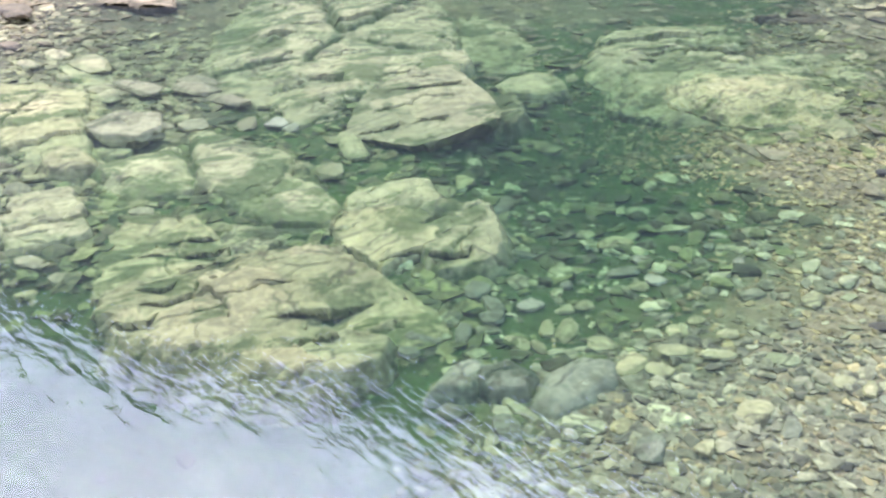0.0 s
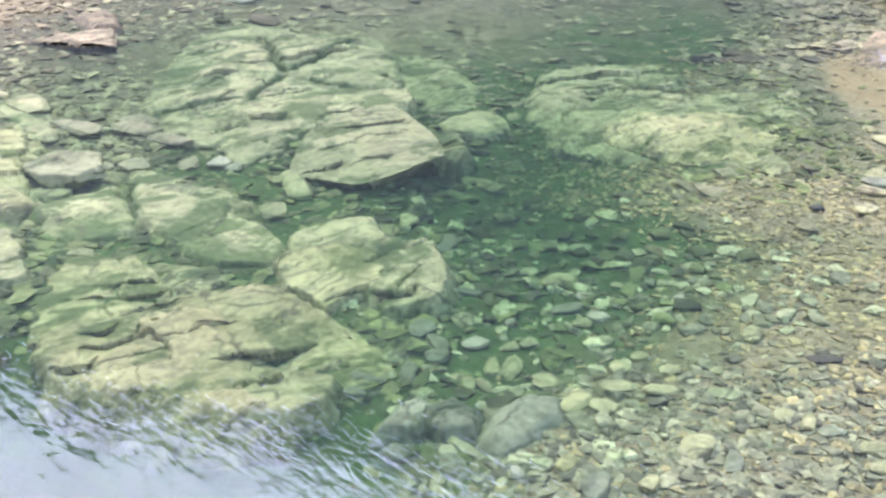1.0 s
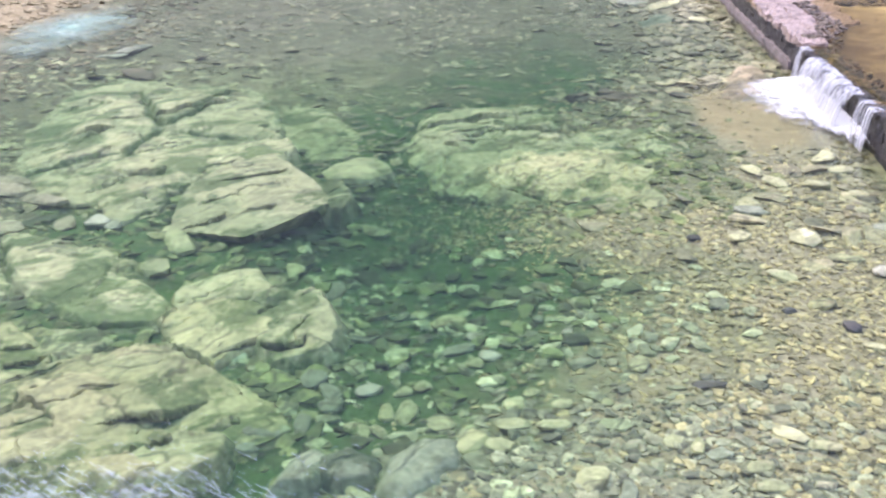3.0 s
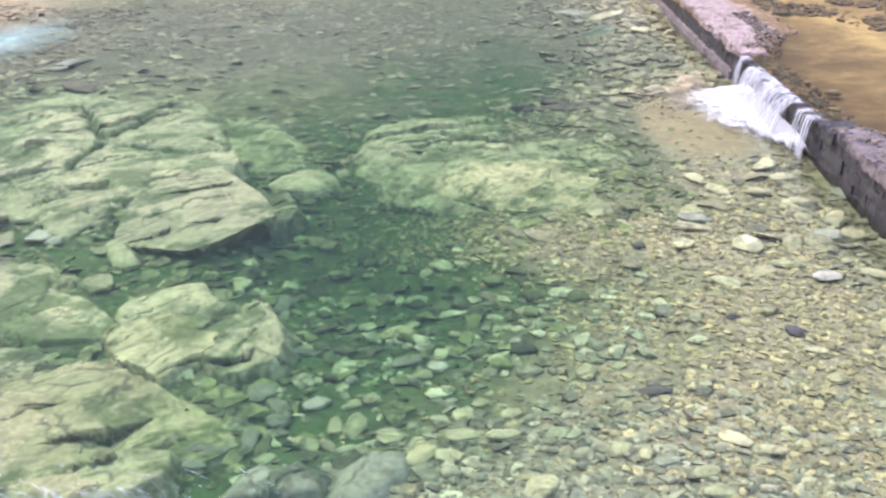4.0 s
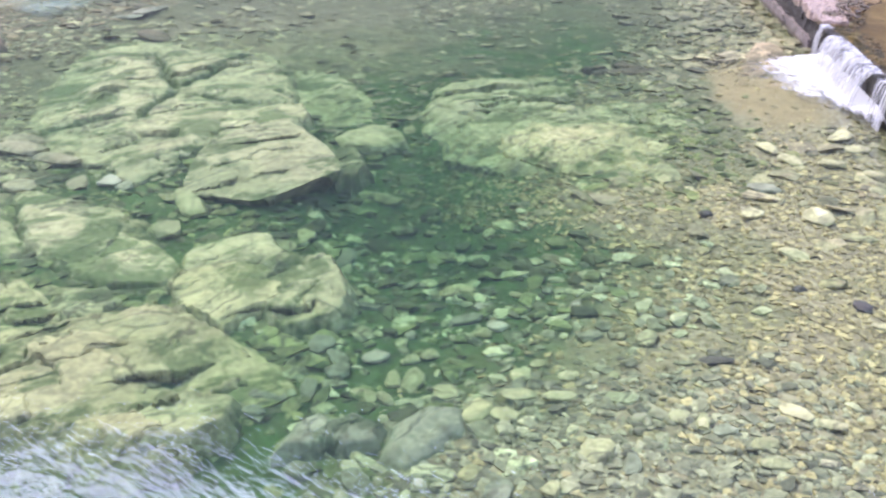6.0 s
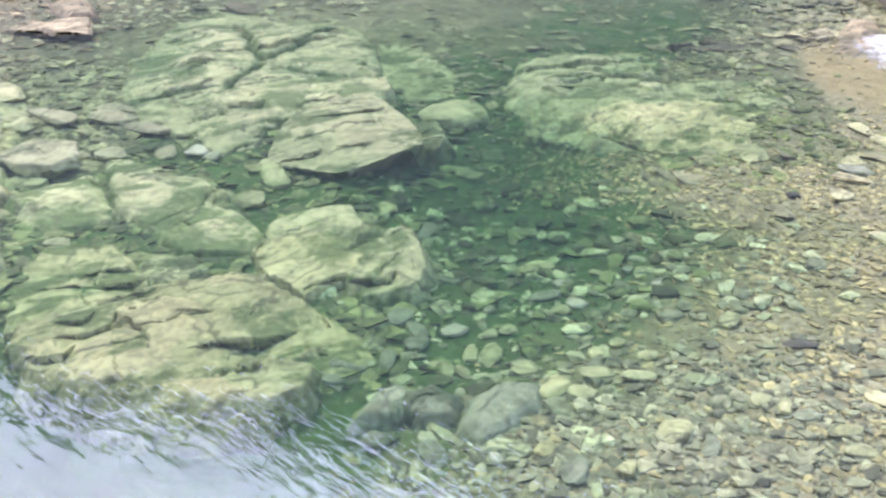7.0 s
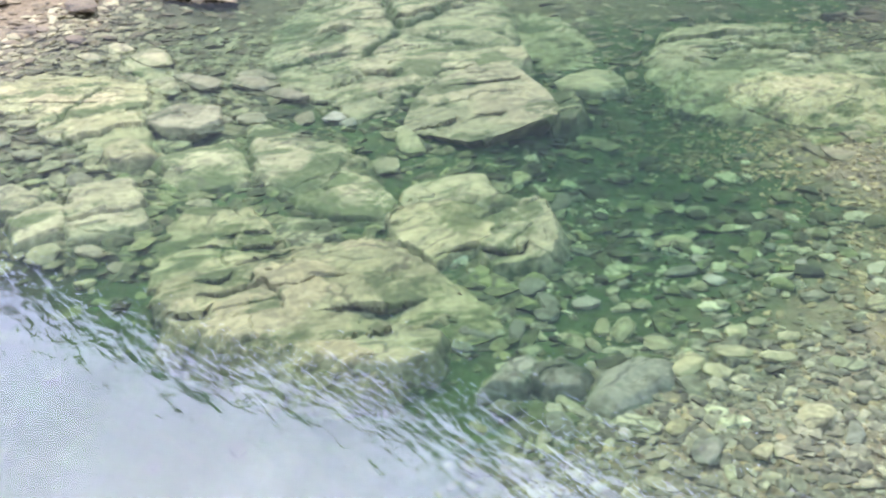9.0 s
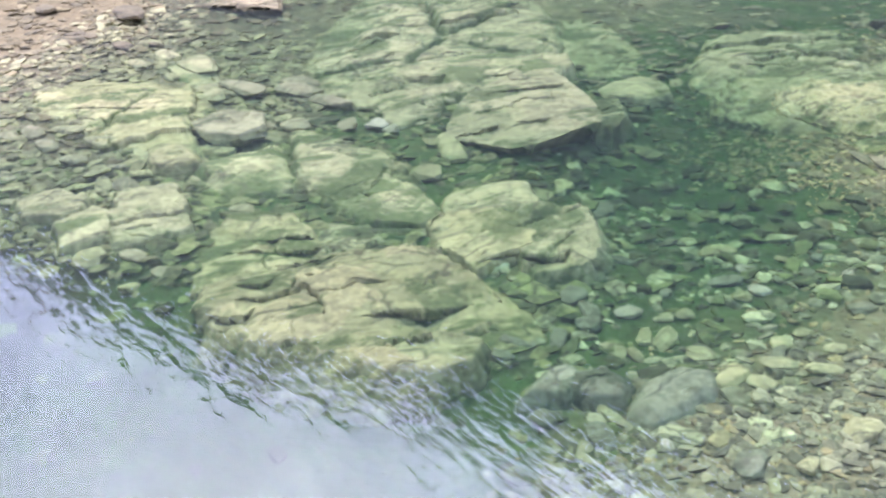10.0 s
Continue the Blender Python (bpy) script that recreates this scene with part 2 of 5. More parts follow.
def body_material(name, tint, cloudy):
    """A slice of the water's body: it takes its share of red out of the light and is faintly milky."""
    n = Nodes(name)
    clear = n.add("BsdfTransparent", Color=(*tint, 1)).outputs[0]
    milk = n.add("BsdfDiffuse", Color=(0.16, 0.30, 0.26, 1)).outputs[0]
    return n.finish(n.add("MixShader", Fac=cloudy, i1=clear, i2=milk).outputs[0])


def plain_rough(name, light, dark, scale, rough=0.85, depth=0.03, wet=None):
    n = Nodes(name)
    at = n.coords()
    a, b = n.noise(scale, 6, 0.68, at, 0.6), n.noise(scale * 7, 5, 0.7, at)
    col = n.mix(n.step(a, 0.33, 0.67), dark, light)
    col = n.mix(n.step(b, 0.4, 0.72, 0.0, 0.5), col, tuple(c * 0.5 for c in dark))
    if wet is not None:
        col = n.mix(n.step(n.noise(scale * 0.6, 5, 0.6, at, 1.0), 0.52, 0.64, 0.0, 0.85), col, wet)
    return n.solid(col, n.step(a, 0.3, 0.7, rough - 0.2, rough), n.bump(b, depth, 0.7))


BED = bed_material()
WATER = water_material("pool_water", (0.97, 0.99, 0.98), 0.01, 0.0060, 0.095)
UPPER_WATER = water_material("upper_water", (0.96, 0.90, 0.70), 0.03, 0.012, 0.02)
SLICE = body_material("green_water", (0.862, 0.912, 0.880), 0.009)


def wall_material():
    """Wet dark masonry with lime drips that run straight down its face."""
    n = Nodes("wet_dark_masonry")
    at = n.coords()
    a, b = n.noise(3.0, 6, 0.68, at, 0.6), n.noise(20.0, 5, 0.72, at)
    col = n.mix(n.step(a, 0.33, 0.67), (0.013, 0.009, 0.008), (0.036, 0.025, 0.020))
    drip = n.noise(5.0, 6, 0.7, n.coords(stretch=(1, 1, 0.12)), 0.2)
    col = n.mix(n.step(drip, 0.58, 0.72, 0.0, 0.6), col, (0.17, 0.13, 0.105))
    col = n.mix(n.step(n.noise(1.1, 5, 0.6, at, 1.0), 0.52, 0.64, 0.0, 0.6), col, (0.045, 0.042, 0.022))
    col = n.mix(n.step(b, 0.42, 0.7, 0.0, 0.6), col, (0.016, 0.012, 0.011))
    return n.solid(col, n.step(a, 0.3, 0.7, 0.5, 0.8), n.bump(b, 0.05, 0.8))


WALL = wall_material()
CAP = plain_rough("worn_pinkish_concrete", (0.50, 0.36, 0.275), (0.20, 0.135, 0.095), 6.0, 0.75, 0.06, (0.17, 0.115, 0.08))
WET_CAP = plain_rough("wet_dark_concrete", (0.27, 0.20, 0.165), (0.07, 0.05, 0.042), 7.0, 0.75, 0.06, (0.038, 0.028, 0.02))
LEDGE = plain_rough("bare_grey_footing", (0.25, 0.195, 0.165), (0.12, 0.09, 0.075), 5.0, wet=(0.05, 0.04, 0.03))


def upper_silt():
    """Golden silt above the weir, stained rusty brown in a ragged strip behind the crest."""
    n = Nodes("golden_silt")
    at = n.coords()
    a, b, c = n.noise(1.4, 6, 0.68, at, 0.6), n.noise(11.0, 5, 0.7, at), n.noise(0.5, 4, 0.6, at, 0.8)
    col = n.mix(n.step(a, 0.33, 0.67), (0.17, 0.12, 0.06), (0.36, 0.265, 0.14))
    col = n.mix(n.step(b, 0.45, 0.72, 0.0, 0.6), col, (0.10, 0.075, 0.035))
    col = n.mix(n.step(c, 0.5, 0.65, 0.0, 0.6), col, (0.50, 0.39, 0.20))
    place = n.add("SeparateXYZ", Vector=n.add("NewGeometry").outputs["Position"])
    away = n.add("Math", i0=place.outputs["Y"], i1=-0.029, i2=place.outputs["X"])
    away.operation = "MULTIPLY_ADD"
    away = n.add("Math", i0=away.outputs[0], i1=n.step(a, 0.3, 0.7, -0.5, 0.5)).outputs[0]
    col = n.mix(n.step(away, 5.2, 7.4, 0.9, 0.0), col, (0.060, 0.036, 0.018))
    return n.solid(col, 0.9, n.bump(b, 0.03, 0.7))


UPPER_SAND = upper_silt()
FOREST = plain_rough("wooded_slope", (0.095, 0.10, 0.085), (0.04, 0.045, 0.04), 0.25, 0.95, 0.5)


def froth_material(name, low, high, scale, stretch):
    n = Nodes(name)
    a = n.noise(scale, 5, 0.65, n.coords(stretch=stretch), 0.3)
    body = n.add("BsdfDiffuse", Color=(0.58, 0.56, 0.54, 1)).outputs[0]
    through_it = n.add("BsdfTranslucent", Color=(0.6, 0.58, 0.55, 1)).outputs[0]
    white = n.add("MixShader", Fac=0.35, i1=body, i2=through_it).outputs[0]
    clear = n.add("BsdfTransparent", Color=(1, 1, 1, 1)).outputs[0]
    return n.finish(n.add("MixShader", Fac=n.step(a, low, high), i1=clear, i2=white).outputs[0])


def foam_material():
    """Aerated water: solid white in the middle of the plunge, breaking into flecks towards the rim."""
    n = Nodes("white_foam")
    spot = n.add("TexCoord").outputs["Object"]
    a = n.noise(7.0, 6, 0.75, n.coords(stretch=(1, 0.6, 1)), 0.6)
    far = n.add("SeparateXYZ", Vector=spot).outputs["Z"]
    d = n.add("Math", i0=n.step(far, 0.0, 0.11, -0.42, 0.34), i1=a).outputs[0]
    body = n.add("BsdfDiffuse", Color=(0.70, 0.67, 0.62, 1)).outputs[0]
    inner = n.add("BsdfTranslucent", Color=(0.62, 0.60, 0.57, 1)).outputs[0]
    white = n.add("MixShader", Fac=0.3, i1=body, i2=inner).outputs[0]
    clear = n.add("BsdfTransparent", Color=(1, 1, 1, 1)).outputs[0]
    return n.finish(n.add("MixShader", Fac=n.step(d, 0.30, 0.62), i1=clear, i2=white).outputs[0])


def glare_material():
    """Sky glare on the water, painted as a pale film that thins out to nothing at its rim."""
    n = Nodes("sky_glare")
    a = n.noise(1.2, 5, 0.6, n.coords(), 0.5)
    col = n.mix(n.step(a, 0.35, 0.65), (0.30, 0.43, 0.33), (0.44, 0.51, 0.40))
    body = n.add("BsdfDiffuse", Color=col).outputs[0]
    clear = n.add("BsdfTransparent", Color=(1, 1, 1, 1)).outputs[0]
    spot = n.add("VectorMath", i0=n.add("TexCoord").outputs["Object"], i1=(0.77, 0.31, 0.0))
    spot.operation = "MULTIPLY"
    far = n.add("VectorMath", i0=spot.outputs[0])
    far.operation = "LENGTH"
    edge = n.add("Math", i0=far.outputs["Value"], i1=n.step(n.noise(0.9, 5, 0.6, n.coords(shift=(3, 1, 0)), 0.6), 0.3, 0.7, -0.3, 0.3)).outputs[0]
    return n.finish(n.add("MixShader", Fac=n.step(edge, 0.0, 0.9, 0.48, 0.0), i1=clear, i2=body).outputs[0])


GLARE = glare_material()
FALL = froth_material("falling_water", 0.37, 0.70, 7.0, (1, 1.9, 0.10))
FOAM = foam_material()


# ---- helpers ----
def mesh_of(name, verts, faces, material, smooth=True):
    me = bpy.data.meshes.new(name)
    me.from_pydata([tuple(map(float, v)) for v in verts], [], [tuple(map(int, f)) for f in faces])
    me.materials.append(material)
    if smooth:
        me.polygons.foreach_set("use_smooth", [True] * len(me.polygons))
    me.update()
    return me


def part(name, bm, material, parent, label=""):
    me = bpy.data.meshes.new(name)
    bm.to_mesh(me)
    bm.free()
    me.materials.append(material)
    ob = new(name, me)
    ob.parent = parent
    if label:
        ob["label"] = label
    return ob


def smooth(a, b, v):
    u = min(1.0, max(0.0, (v - a) / (b - a)))
    return u * u * (3 - 2 * u)


def weir_x(y):
    return 4.45 + 0.029 * y


def shelf_x(y):
    """The foot of the gravel shelf, which bounds the deep pool."""
    return -1.3 + 2.1 * smooth(5.0, 9.5, y) - 2.3 * smooth(9.2, 12.0, y) + 3.2 * smooth(16.0, 18.5, y)


def bed_z(x, y):
    """Height of the stream bed; the pool's water stands at 0."""
    z = -0.62 - 0.50 * math.exp(-((x + 1.1) / 1.3) ** 2 - ((y - 10.9) / 2.2) ** 2) + 0.10 * smooth(20.0, 26.0, y)
    s = x - shelf_x(y)
    z += 0.34 * smooth(-0.9, 1.7, s) + 0.09 * smooth(1.0, 2.8, s)
    z -= (0.17 * smooth(2.4, 1.0, x) + 0.13 * smooth(3.3, 2.5, x)) * smooth(10.3, 12.4, y) * smooth(18.6, 17.0, y) * smooth(-0.5, 0.6, s)
    z += 0.08 * smooth(-2.0, -5.5, x) + 0.20 * smooth(-6.5, -9.5, x) * smooth(7.0, 10.5, y) + 0.36 * smooth(-7.8, -11.2, x + 0.05 * (y - 14))
    z -= 0.22 * smooth(7.2, 5.6, y) * smooth(-1.0, -3.0, x)
    z += 0.10 * smooth(-1.6, -2.9, x + 0.10 * (y - 9)) * smooth(5.6, 7.4, y) * smooth(13.5, 11.5, y) * smooth(-0.2, -0.4, z)
    z -= 0.26 * math.exp(-((x + 6.25) / 0.7) ** 2 - ((y - 9.95) / 0.35) ** 2)
    z += 0.06 * math.exp(-((x - 3.5) / 0.9) ** 2 - ((y - 15.6) / 2.3) ** 2)
    z += 0.26 * smooth(15.0, 21.0, y) * smooth(2.0, -3.0, x) * smooth(-0.2, -0.5, z)
    z -= 0.08 * smooth(0.75, 0.1, weir_x(y) - x) * smooth(13.6, 12.6, y)
    z += 0.16 * smooth(19.0, 23.0, y) * smooth(-0.2, -0.5, z)
    z -= 0.06 * smooth(17.0, 20.0, y) * smooth(0.0, 1.5, s)
    z -= 0.03 * smooth(9.0, 7.2, y) * smooth(2.6, 1.0, x) * smooth(-0.6, 0.4, s)
    z += 0.9 * smooth(29.0, 33.0, y)
    if z < 0:
        z *= 0.5
    if x > weir_x(y) + 0.3:
        z = 0.12 + 1.6 * smooth(11.0, 16.0, x)
    z += 1.5 * smooth(-12.5, -18.0, x)
    z = z + (2.3 - z) * smooth(4.2, 0.9, y)
    return z


# ---- ground, hills ----
def spread(lo, hi, step, far):
    """Even steps from lo to hi, then ever wider ones out to far on both sides."""
    mid = list(np.arange(lo, hi + 1e-6, step))
    out, d = [], step
    at = hi
    while at < far:
        d *= 1.35
        at += d
        out.append(at)
    lows, d, at = [], step, lo
    while at > -far:
        d *= 1.35
        at -= d
        lows.append(at)
    return lows[::-1] + mid + out


def ground_z(x, y):
    if x < weir_x(y) + 0.3 and -14 < x and 2 < y < 31:
        rough = 0.035 * noise.noise((x * 1.3, y * 1.3, 0)) + 0.02 * noise.noise((x * 4, y * 4, 3)) + 0.012 * noise.noise((x * 9, y * 9, 5))
    else:
        rough = 0.06 * noise.noise((x * 0.7, y * 0.7, 7))
    return bed_z(x, y) + rough


xs, ys = spread(-13.5, 8.0, 0.11, 420), spread(3.5, 30.0, 0.11, 420)
verts = [(x, y, ground_z(x, y)) for y in ys for x in xs]
w = len(xs)
faces = [(j * w + i, j * w + i + 1, j * w + w + i + 1, j * w + w + i) for j in range(len(ys) - 1) for i in range(w - 1)]
tagged(new("ground", mesh_of("ground", verts, faces, BED)), "stream bed of ochre gravel and green silt, rising to a dry bank", "ground", kind="structure")


def skyline(az):
    """Height in degrees of the wooded slopes round the valley, by compass bearing from the view's axis."""
    a = (az + 180) % 360 - 180
    peak = min(41.0 + 0.31 * a - 0.6 * max(0.0, -37 - a), 45.5, 45.5 - 0.75 * (a - 12))
    return max(peak, 10.0) + 0.5 * math.sin(a * 0.9) + 0.4 * math.sin(a * 2.7 + 1)


rings, sectors = 14, 180
verts, faces = [], []
for j in range(rings):
    for i in range(sectors):
        az = 360 * i / sectors
        r = 60 + 8 * j
        top = math.tan(radians(skyline(az))) * (60 + 8 * (rings - 1))
        u = j / (rings - 1)
        h = -1 + (top + 1) * u ** 1.15 + (2.0 * noise.noise((r * 0.08, az * 0.12, 0)) if 0 < j < rings - 1 else 0)
        verts.append((r * math.sin(radians(az)), r * math.cos(radians(az)), h))
for j in range(rings - 1):
    for i in range(sectors):
        k = (i + 1) % sectors
        faces.append((j * sectors + i, j * sectors + k, (j + 1) * sectors + k, (j + 1) * sectors + i))
tagged(new("backdrop", mesh_of("backdrop", verts, faces, FOREST)), "dark wooded valley slopes round the stream", "hillside", kind="structure")


# ---- water ----
def sheet(name, x0, x1, y0, y1, z, material, label, edge=None, step=0.5):
    gx, gy = np.linspace(x0, x1, max(2, int((x1 - x0) / step))), np.linspace(y0, y1, max(2, int((y1 - y0) / step)))
    n = len(gx)
    vs = []
    for y in gy:
        for i, x in enumerate(gx):
            if edge and i == n - 1:
                x = edge(y)
            if edge and i == 0 and x0 > 0:
                x = weir_x(y) + 0.25
            vs.append((x, y, z))
    fs = [(j * n + i, j * n + i + 1, j * n + n + i + 1, j * n + n + i) for j in range(len(gy) - 1) for i in range(n - 1)]
    return tagged(new(name, mesh_of(name, vs, fs, material)), label, "water", kind="structure")


sheet("water", -14, 4.5, 0.5, 32, 0.0, WATER, "clear rippled pool water mirroring the sky and wooded slopes", lambda y: weir_x(y) + 0.12)
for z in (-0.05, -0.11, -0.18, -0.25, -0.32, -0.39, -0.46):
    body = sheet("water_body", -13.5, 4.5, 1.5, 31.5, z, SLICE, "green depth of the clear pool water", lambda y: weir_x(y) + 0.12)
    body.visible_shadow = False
sheet("upper_water", 4.5, 14.0, 2.0, 31.0, 0.50, UPPER_WATER, "shallow golden water held back above the weir", lambda y: 14.0)


# ---- boulders ----
OUTLINES = []
TABLE = np.random.RandomState(5).permutation(256)


def hashed(ix, iy, k):
    return TABLE[(TABLE[(TABLE[ix & 255] + iy) & 255] + k) & 255]


def wave(x, y, k=0):
    """Gradient noise over arrays, about -0.7 to 0.7; k picks one of many patterns."""
    k = int(k * 37) & 255
    x0, y0 = np.floor(x).astype(int), np.floor(y).astype(int)
    fx, fy = x - x0, y - y0
    ux, uy = fx ** 3 * (fx * (fx * 6 - 15) + 10), fy ** 3 * (fy * (fy * 6 - 15) + 10)

    def corner(i, j):
        a = hashed(x0 + i, y0 + j, k) * (2 * np.pi / 256)
        return np.cos(a) * (fx - i) + np.sin(a) * (fy - j)

    low = corner(0, 0) * (1 - ux) + corner(1, 0) * ux
    high = corner(0, 1) * (1 - ux) + corner(1, 1) * ux
    return low * (1 - uy) + high * uy


def heap_of(x, y, k, octaves=4, gain=0.55):
    """Several octaves of wave()."""
    out, amp = 0.0, 1.0
    for o in range(octaves):
        out = out + amp * wave(x * 2.03 ** o + 3.7 * o, y * 2.03 ** o - 1.9 * o, k + 0.31 * o)
        amp *= gain
    return out


def cells(x, y, k):
    """Cells over arrays: the gap to the next cell, the place within the cell, and three random numbers of the cell."""
    k = int(k * 41) & 255
    x0, y0 = np.floor(x).astype(int), np.floor(y).astype(int)
    best = np.full(x.shape, 9.0)
    second = np.full(x.shape, 9.0)
    keep = [np.zeros(x.shape) for _ in range(5)]
    for i in (-1, 0, 1):
        for j in (-1, 0, 1):
            h = hashed(x0 + i, y0 + j, k)
            g = TABLE[(h + 91) & 255]
            dx, dy = x - (x0 + i + h / 255.0), y - (y0 + j + g / 255.0)
            d = np.hypot(dx, dy)
            win = d < best
            second = np.where(win, best, np.minimum(second, d))
            best = np.where(win, d, best)
            for n, v in enumerate((dx, dy, TABLE[(h + 17) & 255] / 127.5 - 1, TABLE[(g + 53) & 255] / 127.5 - 1, TABLE[(g + h) & 255] / 127.5 - 1)):
                keep[n] = np.where(win, v, keep[n])
    return second - best, keep


def ease(a, b, v):
    u = np.clip((v - a) / (b - a), 0, 1)
    return u * u * (3 - 2 * u)


def lower(a, b, r):
    """The lower of two heights, with the edge between them worn to radius r."""
    h = np.clip(0.5 + 0.5 * (b - a) / r, 0, 1)
    return b * (1 - h) + a * h - r * h * (1 - h)


def on_boulder(x, y, margin=0.0):
    """Whether a place in the plan lies on one of the boulders."""
    return any(abs(x - bx) < far and abs(y - by) < far and all((x - bx) * c + (y - by) * s < d - margin for c, s, d in cut) for bx, by, far, cut in OUTLINES)


def boulder(label, x, y, top, height, cuts, mat=None, strata=(44, 0.4, 0.03), broken=1.0, plates=1.0, rough=1.0, ragged=1.0, slopes=(1.2, 2.0, 3.0), worn=0.05, lean=(0.0, 0.0), steps=(), cracks=(), moss=0.25, green=(), skirt=0.4, under=1.02, bare=True, fine=1.0):
    """A rock cut by planes (bearing, distance) round its middle: flat worn faces, plates broken off along its layers
    (strata: bearing of the layers, their spacing, their rise), stepped breaks (x0, y0, x1, y1, drop, reach: lower on
    the right of the line), open cracks (x0, y0, x1, y1, width, depth; their shade is also painted in the algae tone)
    and films of algae (x, y, radius)."""
    large = max(d for _, d in cuts)
    sectors, rings = (300, 110) if large > 0.9 else (200, 72) if large > 0.45 else (96, 34)
    sectors, rings = int(sectors * fine), int(rings * fine)
    seed = abs(x * 3.1 + y * 1.7) % 6
    way, gap, rise = strata
    cw, sw = math.cos(radians(way)), math.sin(radians(way))
    size = sum(d for _, d in cuts) / len(cuts)
    if bare:
        OUTLINES.append((x, y, 2.5 * large, [(math.cos(radians(a)), math.sin(radians(a)), d) for a, d in cuts]))
    rnd = random.Random(int(seed * 1000))

    th = np.arange(sectors) * (2 * np.pi / sectors)
    reach = sum((np.maximum(np.cos(th - radians(a)), 0.0) / d) ** 44 for a, d in cuts) ** (-1 / 44)
    u = (np.arange(1, rings + 1) / rings) ** 0.75
    r = np.outer(u, reach * (1.0 + 0.09 * min(1, ragged)) + min(0.16, 0.9 * height / min(slopes)))
    px, py = np.concatenate([[0], (r * np.cos(th)).ravel()]), np.concatenate([[0], (r * np.sin(th)).ravel()])
    gx, gy = px + x, py + y

    # ragged outline, steep broken sides
    wob = 0.10 * ragged * min(size, 1.2) ** 0.8
    wx = px + wob * (wave(gx * 1.5 / size, gy * 1.5 / size, seed) + 0.8 * wave(gx * 4.3, gy * 4.3, seed + 1) + 0.55 * heap_of(gx * 12, gy * 12, seed + 2, 2))
    wy = py + wob * (wave(gx * 1.5 / size, gy * 1.5 / size, seed + 3) + 0.8 * wave(gx * 4.3, gy * 4.3, seed + 4) + 0.55 * heap_of(gx * 12, gy * 12, seed + 5, 2))
    side = np.full(px.shape, 9.0)
    for a, d in cuts:
        k = rnd.choice(slopes)
        side = np.minimum(side, k * (d + 0.02 + min(0.12, 0.75 * height / k) - math.cos(radians(a)) * wx - math.sin(radians(a)) * wy))
    side -= height

    # a few broad faces that meet at blunt ridges
    face = np.full(px.shape, 9.0)
    for _ in range(4):
        a, g = rnd.uniform(0, 2 * math.pi), rnd.uniform(0.02, 0.10)
        face = lower(face, g * (math.cos(a) * wx + math.sin(a) * wy) + g * size * rnd.uniform(0.1, 0.5), 0.02)
    face = face + lean[0] * px + lean[1] * py

    # plates split off along the layers, each with its own height and tilt, the breaks dying out in places
    along, over = -gx * sw + gy * cw, gx * cw + gy * sw
    for grain, deep, open_to in ((1.0, 0.058, -0.02), (2.6, 0.018, 0.12)):
        k = grain / size ** 0.4
        bx = over * 0.62 * k + 0.30 * heap_of(gx * 1.7, gy * 1.7, seed + grain, 4)
        by = along * 1.45 * k + 0.30 * heap_of(gx * 1.7, gy * 1.7, seed + grain + 1, 4)
        split, (dx, dy, one, two, three) = cells(bx, by, seed + grain)
        where = ease(-0.22 + open_to, 0.18 + open_to, wave(gx * 1.1 + grain, gy * 1.1, seed + 2 * grain))
        face = face + plates * deep * size ** 0.5 * where * (0.6 * one + 0.9 * two * dx + 1.3 * three * dy)
        face = face - broken * 0.55 * deep * size ** 0.5 * where * ease(0.07, 0.0, split)
    # thin layers: a saw of low lips
    s = along / gap + 0.55 * heap_of(gx * 0.8, gy * 0.8, seed + 7, 4)
    f = s - np.floor(s)
    lips = 0.75 * ease(0.02, 0.28, wave(gx * 1.3 + 5 * np.floor(s), gy * 1.3, seed + 8))
    face = face + broken * rise * lips * (f - 0.5 - ease(0.93, 0.99, f))

    ox, oy = np.zeros(px.shape), np.zeros(px.shape)
    for x0, y0, x1, y1, drop, back in steps:
        ex, ey = x1 - x0, y1 - y0
        run = math.hypot(ex, ey)
        ex, ey = ex / run, ey / run
        t = (gx - x0) * ex + (gy - y0) * ey
        out = (gx - x0) * ey - (gy - y0) * ex + 0.07 * wave(t * 2.2, t * 0 + seed, 1) + 0.03 * wave(t * 7, t * 0 + seed, 2) + 0.012 * wave(t * 21, t * 0 + seed, 3)
        grow = ease(-0.05, 0.75 * run, t) * ease(run + 0.05, run - 0.06, t)
        face = face - drop * grow * ease(-0.012, 0.012, out) * np.clip(1 - np.maximum(out, 0) / back, 0, 1) ** 1.2
        lip = 0.85 * drop * grow * np.exp(-(np.minimum(out, 0) / 0.06) ** 2) * (out < 0.004)
        ox, oy = ox + lip * ey, oy - lip * ex
    film = ease(0.30 - 0.75 * moss, 0.78 - 0.75 * moss, heap_of(over * 1.1, along * 2.0, seed + 13, 5, 0.62) + 0.12)
    for x0, y0, x1, y1, wide, deep in cracks:
        ex, ey = x1 - x0, y1 - y0
        run = math.hypot(ex, ey)
        ex, ey = ex / run, ey / run
        t = (gx - x0) * ex + (gy - y0) * ey
        out = (gx - x0) * ey - (gy - y0) * ex + 0.16 * wave(t * 1.4, t * 0 + seed, 4) + 0.05 * wave(t * 5, t * 0 + seed, 5)
        ajar = wide * (0.7 + 0.8 * wave(t * 2.5, t * 0, 6))
        span = ease(-0.05, 0.15, t) * ease(run + 0.05, run - 0.15, t)
        face = face - deep * np.exp(-(out / np.maximum(ajar, 0.3 * wide)) ** 2) * span
